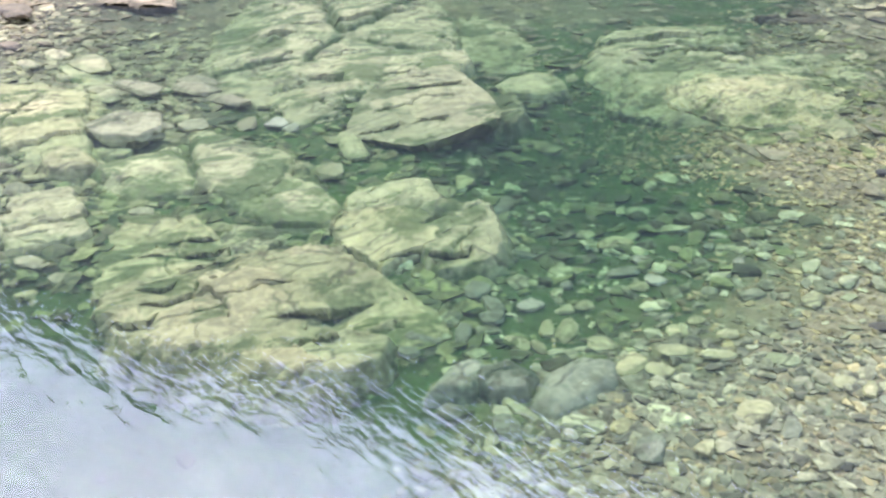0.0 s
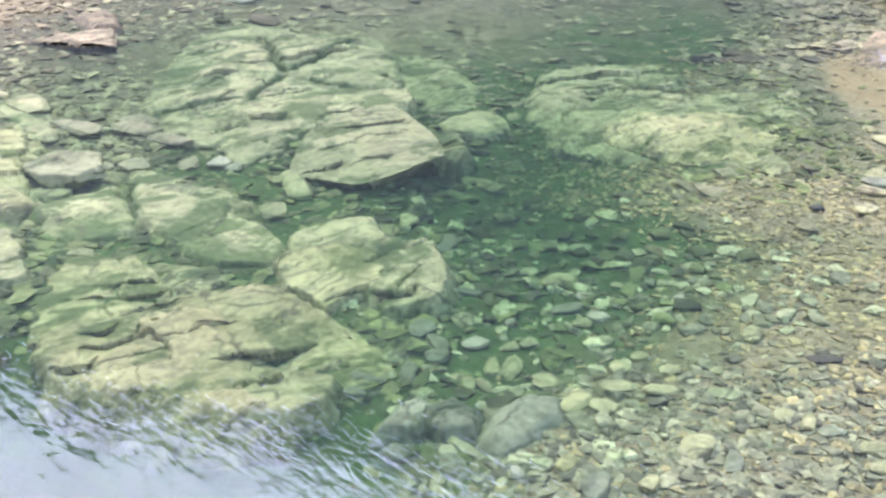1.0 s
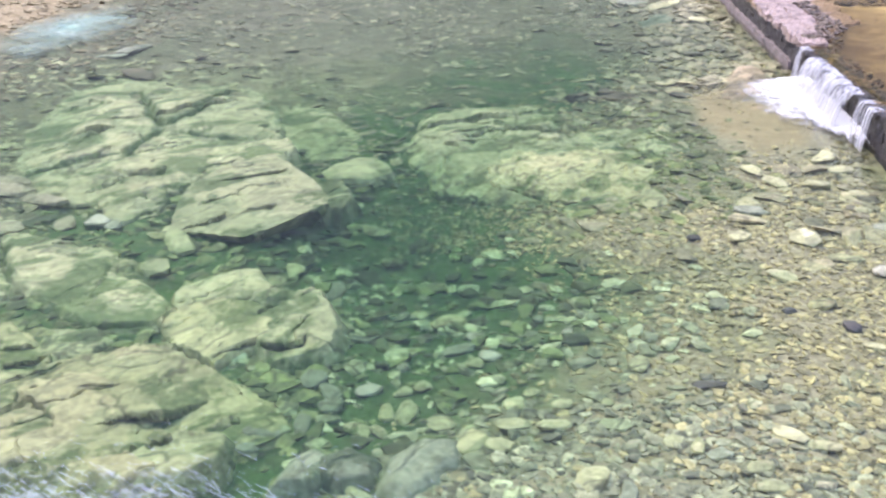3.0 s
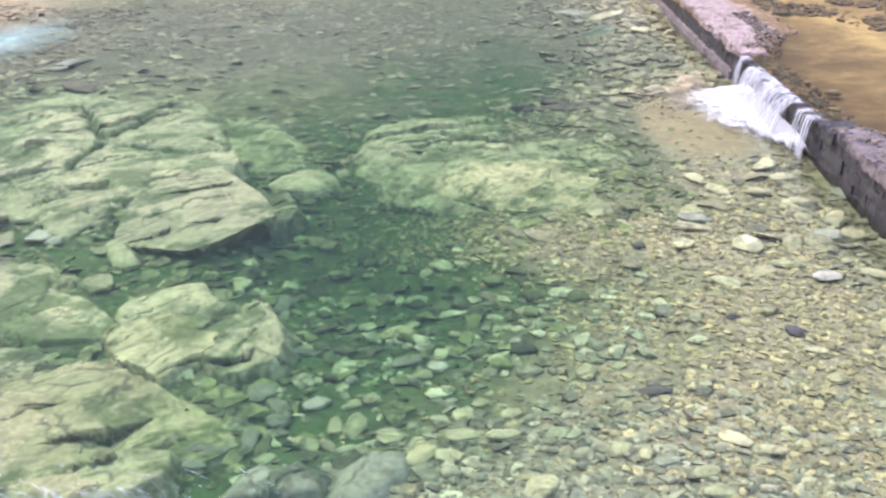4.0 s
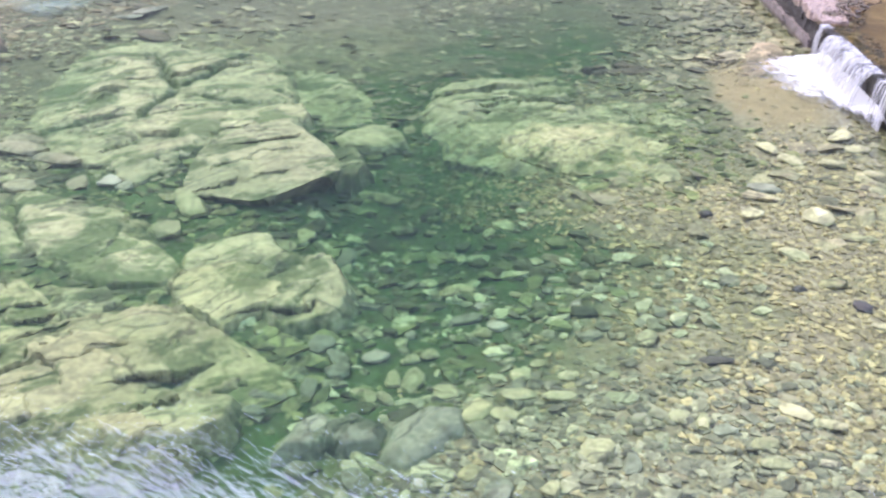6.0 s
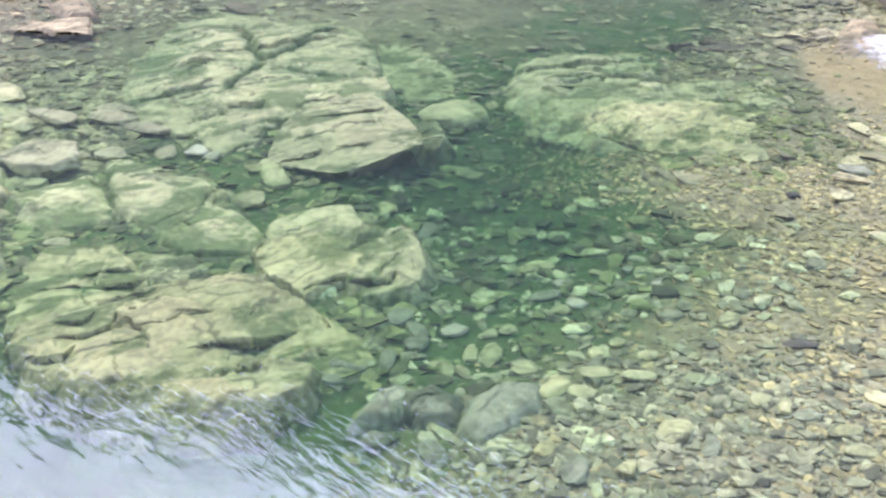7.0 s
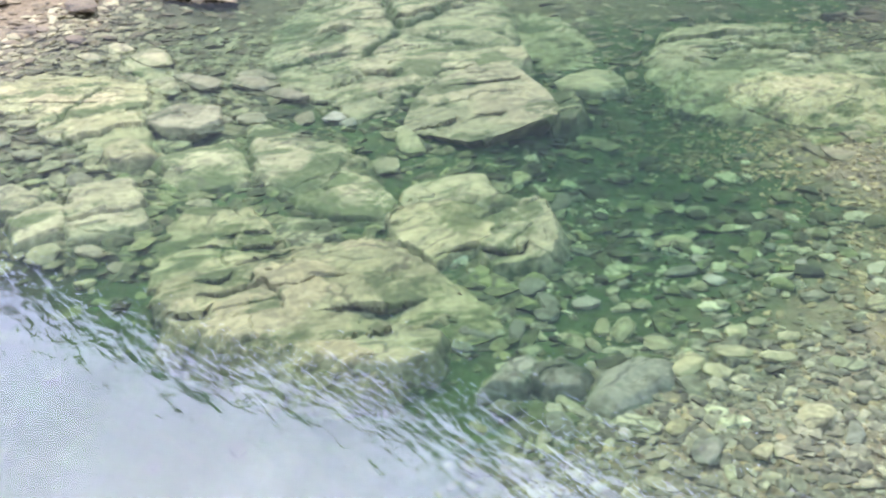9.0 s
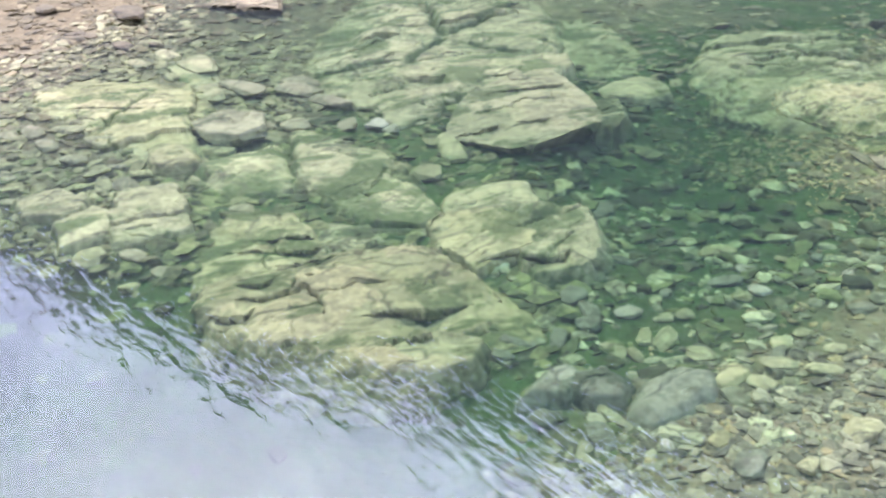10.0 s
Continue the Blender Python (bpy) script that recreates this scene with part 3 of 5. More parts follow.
        # Algae tone along the crack, which also paints its shade into the colour.
        film = np.maximum(film, span * np.exp(-(out / (1.5 * wide)) ** 2))

    face = face + rough * (0.016 * heap_of(gx * 2.2, gy * 2.2, seed + 9, 3) + 0.010 * heap_of(gx * 7, gy * 7, seed + 10, 5, 0.62))
    side = side + rough * 0.03 * heap_of(gx * 5, gy * 5, seed + 11, 4, 0.6)
    z = lower(face, side, worn)
    pits = ease(0.30, 0.5, heap_of(gx * 5, gy * 5, seed + 12, 3))
    z = z - 0.012 * rough * pits
    if top < -0.075:
        z = lower(z, -0.06 - top + 0 * z, 0.03)
    for ax, ay, ar in green:
        spot = np.hypot(gx - ax, gy - ay) / ar + 0.55 * heap_of(gx * 2.6, gy * 2.6, seed + 14, 5, 0.65)
        film = np.maximum(film, ease(1.15, 0.35, spot))

    vs = list(zip(px + ox, py + oy, z))
    rim = vs[1 + (rings - 1) * sectors:]
    vs += [(a * under, b * under, min(c, -height) - skirt) for a, b, c in rim]
    fs = [(0, 1 + i, 1 + (i + 1) % sectors) for i in range(sectors)]
    for j in range(rings):
        a, b = 1 + j * sectors, 1 + (j + 1) * sectors
        fs += [(a + i, b + i, b + (i + 1) % sectors, a + (i + 1) % sectors) for i in range(sectors)]
    fs.append(tuple(1 + rings * sectors + i for i in reversed(range(sectors))))
    me = mesh_of("boulder", vs, fs, mat or OCHRE)
    me.set_sharp_from_angle(angle=radians(42))
    me.attributes.new("algae", "FLOAT", "POINT").data.foreach_set("value", np.concatenate([film, np.full(sectors, 0.6)]).astype(np.float32))
    ob = new("boulder", me)
    ob.location = (x, y, top)
    return tagged(ob, label, "boulder")


LEDGE_ROCK = dict(bare=False, slopes=(0.5, 0.8, 1.2), worn=0.10, ragged=1.6)
boulder("broad submerged bedrock ledge, pale green, cracked", -5.41, 15.07, -0.11, 0.15, [(-170,1.66),(-159,1.73),(-109,3.23),(-22,2.32),(13,1.92),(21,1.87),(61,2.83),(155,2.56)], PALE, fine=1.8, moss=0.24, plates=1.2, strata=(40,0.6,0.03), lean=(0.0,-0.008), cracks=[(-6.3,17.2,-5.15,14.9,.10,.14),(-4.55,17.4,-5.1,14.9,.09,.14),(-5.1,14.9,-5.15,13.3,.08,.13),(-5.15,13.4,-6.4,12.7,.07,.10),(-3.9,17.3,-2.5,12.9,.13,.18),(-4.9,14.6,-3.4,14.2,.07,.1)], green=[(-5.96,14.09,.4),(-3.91,11.59,.5),(-4.2,12.9,.5),(-6.6,14.9,.6)], bare=False, slopes=(0.5, 0.8, 1.2), worn=0.10, ragged=1.6)
boulder("olive bedrock under the pale slabs", -4.68, 9.28, -0.215, 0.15, [(-161,1.31),(-102,0.98),(-98,0.96),(-20,1.76),(31,1.05),(55,0.94),(94,1.18),(150,1.38)], MOSSY, moss=0.5, green=[(-4.15,8.55,.45),(-5.15,8.45,.45),(-3.35,8.01,.4)], **LEDGE_ROCK)
boulder("broad olive bedrock hump across the pool", 0.85, 14.3, -0.18, 0.12, [(-177,1.6),(-128,2.0),(-100,1.9),(-80,2.1),(-16,2.1),(2,2.0),(69,1.91),(153,1.6)], OLIVE, moss=0.36, fine=1.6, plates=1.5, broken=1.9, strata=(15,0.5,0.05), bare=False, green=[(2.0,13.4,.4),(1.6,13.9,.3),(0.3,13.2,.4),(0.2,14.4,.25)], slopes=(0.16, 0.25, 0.4), worn=0.06, ragged=3.2)
boulder("broad ochre bedrock in the shallows", -8.33, 11.07, -0.14, 0.12, [(-146,1.16),(-112,1.18),(-99,1.28),(-36,1.87),(15,1.3),(39,1.15),(90,1.35),(132,1.68)], OCHRE, moss=0.2, **LEDGE_ROCK)
boulder("layered ochre ledge at the back of the slab", -4.46, 7.61, -0.14, 0.22, [(-166,0.55),(-151,0.58),(-55,0.6),(-30,0.56),(37,0.52),(45,0.51),(100,0.72),(179,0.62)], OCHRE, strata=(22,0.30,0.035), lean=(0.02,0.03), moss=0.3, steps=[(-4.62,7.70,-4.05,7.95,.07,.5),(-4.8,7.42,-3.9,7.68,.07,.5)])
boulder("low rounded hump behind the huge slab", -3.78, 7.98, -0.17, 0.2, [(-162,0.24),(-95,0.3),(-10,0.3),(39,0.28),(104,0.3)], OLIVE, moss=0.4)
boulder("huge ochre slab boulder with stepped ledges, under shallow water", -3.32, 6.83, -0.11, 0.30, [(-161,1.2),(-136,1.05),(-112,0.98),(-95,1.06),(-57,1.41),(-25,1.42),(-3,1.3),(13,1.2),(45,1.16),(101,0.99),(116,0.97),(135,0.96)], OCHRE, strata=(56,0.5,0.035), fine=1.35, ragged=1.1, slopes=(0.9,1.4,2.2), lean=(-0.02,0.04), moss=0.16, plates=1.15, steps=[(-3.12,6.54,-2.20,7.44,.27,.6),(-4.18,6.54,-3.83,6.97,.14,.28),(-4.30,6.78,-4.06,7.03,.09,.22),(-4.30,6.26,-3.93,6.44,.13,.35),(-4.60,6.70,-4.28,6.30,.09,.3),(-2.76,6.13,-2.40,6.58,.15,.45),(-3.55,7.0,-3.05,7.2,.04,.3),(-4.5,7.05,-3.7,7.55,.04,.5)], green=[(-2.55,7.05,.25)])
boulder("smooth olive boulder nose beside the huge slab", -2.12, 6.96, -0.205, 0.20, [(-142,0.50),(-65,0.52),(-35,0.48),(21,0.42),(43,0.44),(98,0.55),(179,0.5)], OCHRE, plates=0.2, broken=0.2, rough=0.6, slopes=(0.6,0.9), worn=0.12, moss=0.26, lean=(-0.06,0.0))
boulder("low grey-olive rock at the foot of the huge slab", -2.34, 6.27, -0.12, 0.20, [(-169,0.34),(-91,0.40),(-38,0.34),(8,0.33),(77,0.30),(144,0.22)], OLIVE, moss=0.2, plates=0.5, slopes=(1.6, 2.6), lean=(0.05,-0.1))
boulder("smooth pale hump of the broken boulder", -2.69, 9.08, -0.15, 0.2, [(-172,0.47),(-84,0.46),(-67,0.45),(4,0.45),(34,0.46),(87,0.54),(117,0.52),(167,0.46)], PALE, plates=0.5, broken=0.5, worn=0.07, moss=0.2, slopes=(1.4,2.4), green=[(-2.30,8.66,.42)], cracks=[(-2.8,8.72,-2.2,8.95,.10,.10)])
boulder("pinkish cream block of the broken boulder", -2.61, 8.28, -0.13, 0.22, [(-164,0.41),(-126,0.36),(-29,0.44),(26,0.52),(77,0.52),(115,0.53)], OCHRE, strata=(58,0.3,0.03), moss=0.2, worn=0.03, ragged=1.3, slopes=(3.0,4.5), steps=[(-2.5,7.75,-2.12,8.3,.12,.4)], green=[(-2.30,8.55,.46)])
boulder("pale fan-shaped block with bright algae", -1.92, 8.42, -0.135, 0.22, [(-159,0.36),(-148,0.38),(-60,0.57),(-12,0.44),(11,0.40),(30,0.46),(94,0.66),(172,0.52)], PALE, worn=0.03, ragged=1.5, slopes=(1.6,3.0), lean=(-0.05,0.03), strata=(60,0.35,0.03), moss=0.16, green=[(-2.28,8.6,.46),(-1.85,8.85,.2)], cracks=[(-2.45,8.72,-1.9,8.95,.10,.10)], steps=[(-2.3,7.95,-1.75,8.2,.12,.35)])
boulder("pale green slab cut by a dark crack", -5.42, 9.23, -0.10, 0.19, [(-132,0.46),(-125,0.49),(-41,0.66),(26,0.40),(34,0.38),(141,0.53),(175,0.53)], PALE, plates=0.5, broken=0.5, moss=0.36, slopes=(0.8,1.4,2.2), green=[(-5.15,8.75,.42)])
boulder("pale green slab with mossy streaks", -4.74, 9.62, -0.095, 0.21, [(-155,0.30),(-150,0.28),(-126,0.46),(-69,1.06),(-8,0.84),(14,0.69),(47,0.63),(67,0.65),(111,1.05)], PALE, plates=0.55, broken=0.5, moss=0.36, strata=(30,0.4,0.02), slopes=(0.8,1.4,2.2), green=[(-4.16,9.44,.4),(-5.05,9.35,.2),(-4.25,8.95,.42)], fine=1.2)
boulder("low algae-covered rock in the green pool", -3.73, 8.94, -0.13, 0.20, [(-143,0.52),(-109,0.55),(-82,0.66),(-7,0.66),(39,0.34),(58,0.31),(176,0.63)], PALE, strata=(25,0.3,0.03), moss=0.56, slopes=(0.8,1.4,2.2), green=[(-3.9,8.55,.4),(-3.95,9.1,.3),(-3.45,8.3,.4)])
PLATE = dict(ragged=1.5, slopes=(1.4, 2.2, 3.2), worn=0.06)
boulder("mossy low rock below the pale ledge", -4.47, 11.95, -0.14, 0.17, [(-158,0.44),(-120,0.78),(-28,0.55),(-13,0.42),(-3,0.4),(37,0.62),(124,0.68),(168,0.48)], PALE, moss=0.42, green=[(-4.05,11.14,.35),(-3.95,11.7,.3)], **PLATE)
boulder("narrow layered ledge behind the pointed slab", -3.55, 13.12, -0.10, 0.22, [(-101,1.02),(-30,0.35),(24,0.86),(125,0.55),(154,0.36),(173,0.45)], PALE, strata=(35,0.22,0.05), moss=0.42, slopes=(2.0,3.0), steps=[(-4.3,12.75,-2.9,13.4,.07,.3)])
boulder("dim pale slab sloping into the far pool", -3.17, 15.94, -0.23, 0.15, [(-158,0.44),(-154,0.45),(-115,1.42),(-19,1.37),(26,0.44),(30,0.46),(147,1.79)], PALE, moss=0.3, slopes=(0.45,0.7,1.0), plates=0.6, ragged=1.5)
boulder("pointed pale slab tilted out over the deep pool", -2.95, 11.81, -0.08, 0.05, [(-173,0.91),(-166,0.98),(-104,1.22),(-45,0.99),(-37,0.93),(6,0.83),(20,0.73),(31,0.70),(43,0.88),(128,1.23),(153,1.0),(171,0.91)], PALE, strata=(35,0.36,0.018), ragged=0.3, slopes=(3.5,5.0), worn=0.03, under=0.62, plates=0.45, broken=0.6, moss=0.24, fine=1.2, lean=(0.0,0.02), steps=[(-3.75,12.05,-2.8,12.75,.06,.4),(-3.10,11.22,-2.68,11.40,.05,.25),(-3.65,10.6,-3.25,11.2,.08,.4)], green=[(-3.7,12.09,.32),(-3.9,11.5,.3),(-3.35,12.28,.22)])
boulder("small rock at the tip of the pointed slab", -2.08, 12.12, -0.18, 0.20, [(-163,0.16),(-101,0.53),(-14,0.26),(20,0.17),(127,0.46)], OLIVE, moss=0.35)
boulder("dim green slab deep in the pool", -2.76, 14.80, -0.25, 0.15, [(-156,0.46),(-133,0.6),(-67,1.08),(14,0.54),(35,0.45),(152,0.91)], OLIVE, moss=0.4, slopes=(0.45,0.7,1.0), plates=0.6, ragged=1.5)
boulder("small pale slab deep in the pool", -1.93, 13.24, -0.23, 0.15, [(-147,0.44),(-89,0.4),(-37,0.38),(20,0.39),(110,0.39),(144,0.34)], PALE, moss=0.35)
boulder("large pale green slab sunk across the pool", -0.35, 15.02, -0.185, 0.15, [(-166,1.0),(-120,1.35),(-86,1.6),(-26,1.25),(-3,1.3),(94,1.5),(136,1.0),(176,0.86)], PALE, moss=0.26, slopes=(0.3,0.5,0.8), worn=0.08, plates=1.3, strata=(20,0.6,0.05), ragged=1.5, steps=[(-0.9,14.2,0.5,14.6,.10,.5),(-0.5,15.3,0.6,15.7,.08,.5)])
boulder("ochre bedrock hump with broken edges", 1.05, 13.0, -0.11, 0.10, [(-160,1.0),(-123,0.85),(-93,0.85),(-38,1.0),(19,0.95),(74,0.9),(127,0.95)], OCHRE, bare=False, slopes=(0.2,0.35,0.6), worn=0.05, ragged=3.0, moss=0.06, rough=1.5, green=[(1.75,13.5,.3),(1.1,12.4,.25)])
boulder("flat ochre stone plate on the shelf", 1.67, 11.93, -0.15, 0.12, [(-145,0.21),(-95,0.33),(7,0.2),(33,0.19),(157,0.25)], OCHRE, bare=False, moss=0.1)
boulder("pale weathered slab beside the ochre hump", 1.56, 14.59, -0.16, 0.15, [(-142,0.9),(-75,0.59),(-41,0.5),(15,0.85),(107,0.57),(140,0.49)], OLIVE, slopes=(0.45,0.7,1.0), moss=0.3, ragged=1.6)
boulder("broad yellowish slab in the shallows by the bank", -8.10, 10.54, -0.05, 0.17, [(-142,0.81),(-114,0.61),(-68,1.30),(24,1.03),(33,0.94),(69,0.96),(93,1.14),(138,1.50)], OCHRE, strata=(40,0.4,0.04), ragged=1.5, moss=0.12, fine=1.2, steps=[(-9.0,10.3,-7.6,10.6,.03,.5)], cracks=[(-7.9,11.3,-7.7,9.7,.04,.06)])
boulder("blocky ochre boulder near the bank", -5.84, 7.92, -0.07, 0.20, [(-154,0.34),(-141,0.4),(-56,0.59),(-31,0.61),(33,0.35),(48,0.39),(125,0.66)], PALE, slopes=(2.0,3.6), ragged=1.5, moss=0.16)
boulder("angular leaning ochre block", -6.24, 7.45, -0.06, 0.20, [(-137,0.25),(-36,0.31),(22,0.21),(67,0.32),(170,0.27)], PALE, slopes=(2.0,3.0), moss=0.1)
boulder("low pale rock in the shallows", -6.94, 7.83, -0.08, 0.15, [(-135,0.27),(-68,0.28),(18,0.36),(78,0.29),(136,0.34)], PALE, slopes=(2.0,3.0), moss=0.12)
boulder("pale grey boulder breaking the surface, dark below", -6.31, 10.44, -0.075, 0.05, [(-124,0.36),(-89,0.36),(-23,0.40),(29,0.36),(94,0.37),(160,0.40)], WARM_GREY, moss=0.05, slopes=(2.5, 4.0), under=0.5, skirt=0.25, plates=0.6)
boulder("rounded pinkish-ochre stone in the shallows", -6.39, 9.27, -0.05, 0.15, [(-139,0.21),(-89,0.25),(-40,0.29),(40,0.2),(78,0.23),(174,0.25)], OCHRE)
# Added dark block: the slab's shadow is given as a near-black shape.
boulder("dark block standing for the shadow under the flat slab on the bank", -8.96, 15.91, 0.02, 0.15, [(-93,0.28),(-48,0.36),(33,0.44),(105,0.27),(170,0.46)], DARK, slopes=(2.5, 3.5))
boulder("flat pale stone slab lying on the bank", -8.89, 15.81, 0.07, 0.04, [(-94,0.31),(-88,0.31),(24,0.48),(108,0.35),(153,0.51)], TAN, slopes=(2.5, 4.0), skirt=0.002)
boulder("dark brown stone on the gravel bank", -9.29, 17.14, 0.10, 0.30, [(-136,0.31),(-40,0.62),(31,0.34),(56,0.37),(166,0.53)], BROWN)
boulder("dark brown angular stone on gravel", -10.53, 13.17, 0.06, 0.25, [(-166,0.17),(-55,0.23),(37,0.18),(133,0.27)], BROWN)
boulder("dark sunken log-like rock ledge", 1.75, 16.97, -0.15, 0.12, [(-22,1.10),(20,0.55),(70,0.26),(120,0.34),(160,1.05),(-160,0.6),(-110,0.26),(-60,0.34)], BROWN, ragged=2.0, slopes=(1.5, 2.5), moss=0.1)
boulder("flat grey stone under the weir", 3.46, 23.71, -0.11, 0.10, [(-175,0.56),(-52,0.81),(-14,0.43),(23,0.76),(156,0.44)], GREY)
boulder("tan rounded rock beside the waterfall", 4.01, 17.09, -0.03, 0.20, [(-175,0.65),(-70,1.22),(-30,0.55),(-16,0.41),(0,0.55),(102,1.3),(154,0.5),(166,0.4)], TAN, slopes=(0.8, 1.3, 2.0))
boulder("low ochre bedrock hump on the shelf", 1.15, 11.61, -0.20, 0.08, [(-174,0.4),(-120,0.53),(-52,0.41),(1,0.36),(56,0.54),(139,0.36)], OLIVE, bare=False, slopes=(0.5, 0.8, 1.2))
boulder("olive slab edge between hump and pool", 0.19, 12.77, -0.23, 0.10, [(-164,0.35),(-102,0.55),(-14,0.46),(30,0.35),(136,0.55)], OLIVE, bare=False, slopes=(0.45, 0.7, 1.0))
boulder("pale broken slab in the shallows", -8.07, 12.46, -0.10, 0.15, [(-140,0.27),(-129,0.27),(-41,0.8),(41,0.24),(123,0.73)], PALE)
boulder("mossy rock wedged between the slabs", -5.45, 8.59, -0.20, 0.15, [(-150,0.32),(-111,0.3),(-40,0.22),(86,0.25),(109,0.21)], MOSSY)
boulder("smooth grey-green boulder on the pool bed", -0.55, 6.21, -0.12, 0.17, [(-132,0.35),(-42,0.18),(-35,0.17),(2,0.23),(88,0.3),(141,0.2),(173,0.18)], GREY, slopes=(1.5, 2.4), worn=0.07, plates=0.5, moss=0.2)
boulder("grey rounded rock on the pool bed", -1.38, 6.18, -0.17, 0.15, [(-79,0.16),(-18,0.12),(40,0.18),(136,0.13),(167,0.11)], GREY, slopes=(1.5, 2.4), worn=0.07, plates=0.5, moss=0.2)
boulder("grey rounded rock under the veil of reflections", -1.08, 6.22, -0.16, 0.15, [(-162,0.18),(-120,0.18),(-69,0.18),(-10,0.19),(55,0.17),(128,0.18)], GREY, slopes=(1.5, 2.4), worn=0.07, plates=0.5, moss=0.2)

# ---- loose stones ----
def pebble(seed, points=14, flat=0.5):
    """An angular worn stone about 1 across: the hull of points on a flattened ball."""
    rnd = random.Random(seed)
    bm = bmesh.new()
    for _ in range(points):
        v = Vector((rnd.gauss(0, 1), rnd.gauss(0, 1), rnd.gauss(0, 1))).normalized()
        v = Vector((math.copysign(abs(v.x) ** 0.75, v.x), math.copysign(abs(v.y) ** 0.75, v.y), math.copysign(abs(v.z) ** 0.8, v.z)))
        bm.verts.new((v.x * 0.5, v.y * 0.5, v.z * 0.5 * flat))
    hull = bmesh.ops.convex_hull(bm, input=bm.verts)
    bmesh.ops.delete(bm, geom=[g for g in bm.verts if not g.link_faces], context="VERTS")
    bmesh.ops.recalc_face_normals(bm, faces=bm.faces)
    return bm


TONES = {"P": (PALE, "pale ochre-green"), "G": (GREY, "dull grey-green"), "W": (WHITE, "whitish"), "O": (OCHRE, "warm ochre"), "A": (OLIVE, "algae-covered green"), "K": (WARM_GREY, "pale warm grey"), "B": (BROWN, "dark brown"), "D": (DARK, "nearly black")}
STONE_MESHES = {}
for tone, (material, _) in TONES.items():
    for k in range(5):
        bm = pebble(k * 7 + 3, 26)
        bmesh.ops.bevel(bm, geom=bm.edges[:], offset=0.025, segments=1, affect="EDGES")
        me = bpy.data.meshes.new("stone")
        bm.to_mesh(me)
        bm.free()
        me.materials.append(material)
        STONE_MESHES[tone, k] = me
stones = []


def stone(tone, x, y, length, width, yaw):
    k = len(stones) % 5
    ob = new("stone", STONE_MESHES[tone, k])
    high = (0.5 if y < 16 else 0.25) * width + 0.04
    ob.scale = (length * 1.08, width * 1.08, high)
    ob.location = (x, y, ground_z(x, y) + 0.25 * high)
    ob.rotation_euler = (radians(6 * math.sin(x * 9)), radians(6 * math.cos(y * 7)), radians(yaw))
    where = "on the dry gravel bank" if bed_z(x, y) > -0.02 else "on the shallow gravel" if bed_z(x, y) > -0.2 else "deep in the green pool"
    size = "large flat" if length > 0.5 else "fist-sized" if length < 0.22 else "flat"
    stones.append(ob)
    return tagged(ob, TONES[tone][1] + " " + size + " stone " + where, "stone", "loose stones on the stream bed")


# Nearly black slab stands for the shade in the gap below the grey boulder.
stone("D", -6.45, 10.05, 0.78, 0.32, 164)
stone("K", -6.13, 11.93, 0.66, 0.49, 164)
stone("K", -6.01, 10.68, 0.49, 0.20, 146)
stone("W", -4.66, 10.95, 0.30, 0.29, 78)
stone("P", -4.71, 11.47, 0.27, 0.21, 171)
stone("G", -4.45, 10.88, 0.31, 0.21, 119)
stone("K", -5.55, 11.59, 0.79, 0.33, 151)
stone("K", -6.29, 12.28, 0.57, 0.43, 161)
stone("K", -6.92, 11.84, 0.96, 0.40, 150)
stone("P", -7.21, 11.48, 0.54, 0.38, 155)
stone("K", -5.96, 10.34, 0.34, 0.27, -138)
stone("P", -6.32, 9.94, 0.61, 0.38, 175)
stone("O", -6.68, 9.62, 0.63, 0.44, 155)
stone("P", -6.88, 9.38, 0.48, 0.22, 129)
stone("K", -5.60, 10.71, 0.44, 0.34, 156)
stone("K", -5.01, 10.90, 0.46, 0.25, 118)
stone("A", -3.56, 10.45, 0.77, 0.32, 121)
stone("A", -3.58, 9.74, 0.50, 0.31, 114)
stone("P", -2.20, 10.04, 0.35, 0.23, 103)
stone("G", -1.69, 9.59, 0.37, 0.24, 100)
stone("G", -1.52, 8.77, 0.27, 0.15, 127)
stone("G", -2.71, 9.63, 0.10, 0.06, 107)
stone("G", -1.56, 7.64, 0.36, 0.22, -99)
stone("G", -1.39, 7.39, 0.30, 0.16, 119)
stone("W", -1.08, 7.47, 0.25, 0.18, -126)
stone("G", -1.35, 7.20, 0.24, 0.21, 98)
stone("P", -0.89, 7.11, 0.29, 0.15, 97)
stone("P", -0.73, 7.10, 0.34, 0.18, -100)
stone("P", -1.08, 6.80, 0.24, 0.17, 144)
stone("P", -0.91, 6.77, 0.19, 0.10, 136)
stone("P", -0.44, 6.88, 0.22, 0.16, -162)
stone("O", -0.21, 6.56, 0.35, 0.22, -115)
stone("G", -1.53, 6.91, 0.30, 0.14, 96)
stone("G", -1.82, 6.76, 0.29, 0.25, -177)
stone("G", -1.87, 6.53, 0.18, 0.14, -174)
stone("P", -0.64, 7.55, 0.18, 0.12, -120)
stone("P", -0.79, 7.44, 0.17, 0.10, -128)
stone("W", -0.09, 8.05, 0.18, 0.14, 153)
stone("P", -0.23, 7.94, 0.17, 0.12, -161)
stone("P", 0.12, 7.10, 0.24, 0.15, 85)
stone("P", 0.11, 6.81, 0.27, 0.16, -162)
stone("P", 0.01, 6.51, 0.21, 0.18, 159)
stone("W", -0.53, 5.64, 0.15, 0.10, 98)
stone("O", -0.19, 5.72, 0.21, 0.15, -129)
stone("G", -0.51, 5.78, 0.18, 0.07, 105)
stone("G", -0.01, 5.51, 0.31, 0.19, 88)
stone("P", -1.01, 5.98, 0.15, 0.10, 136)
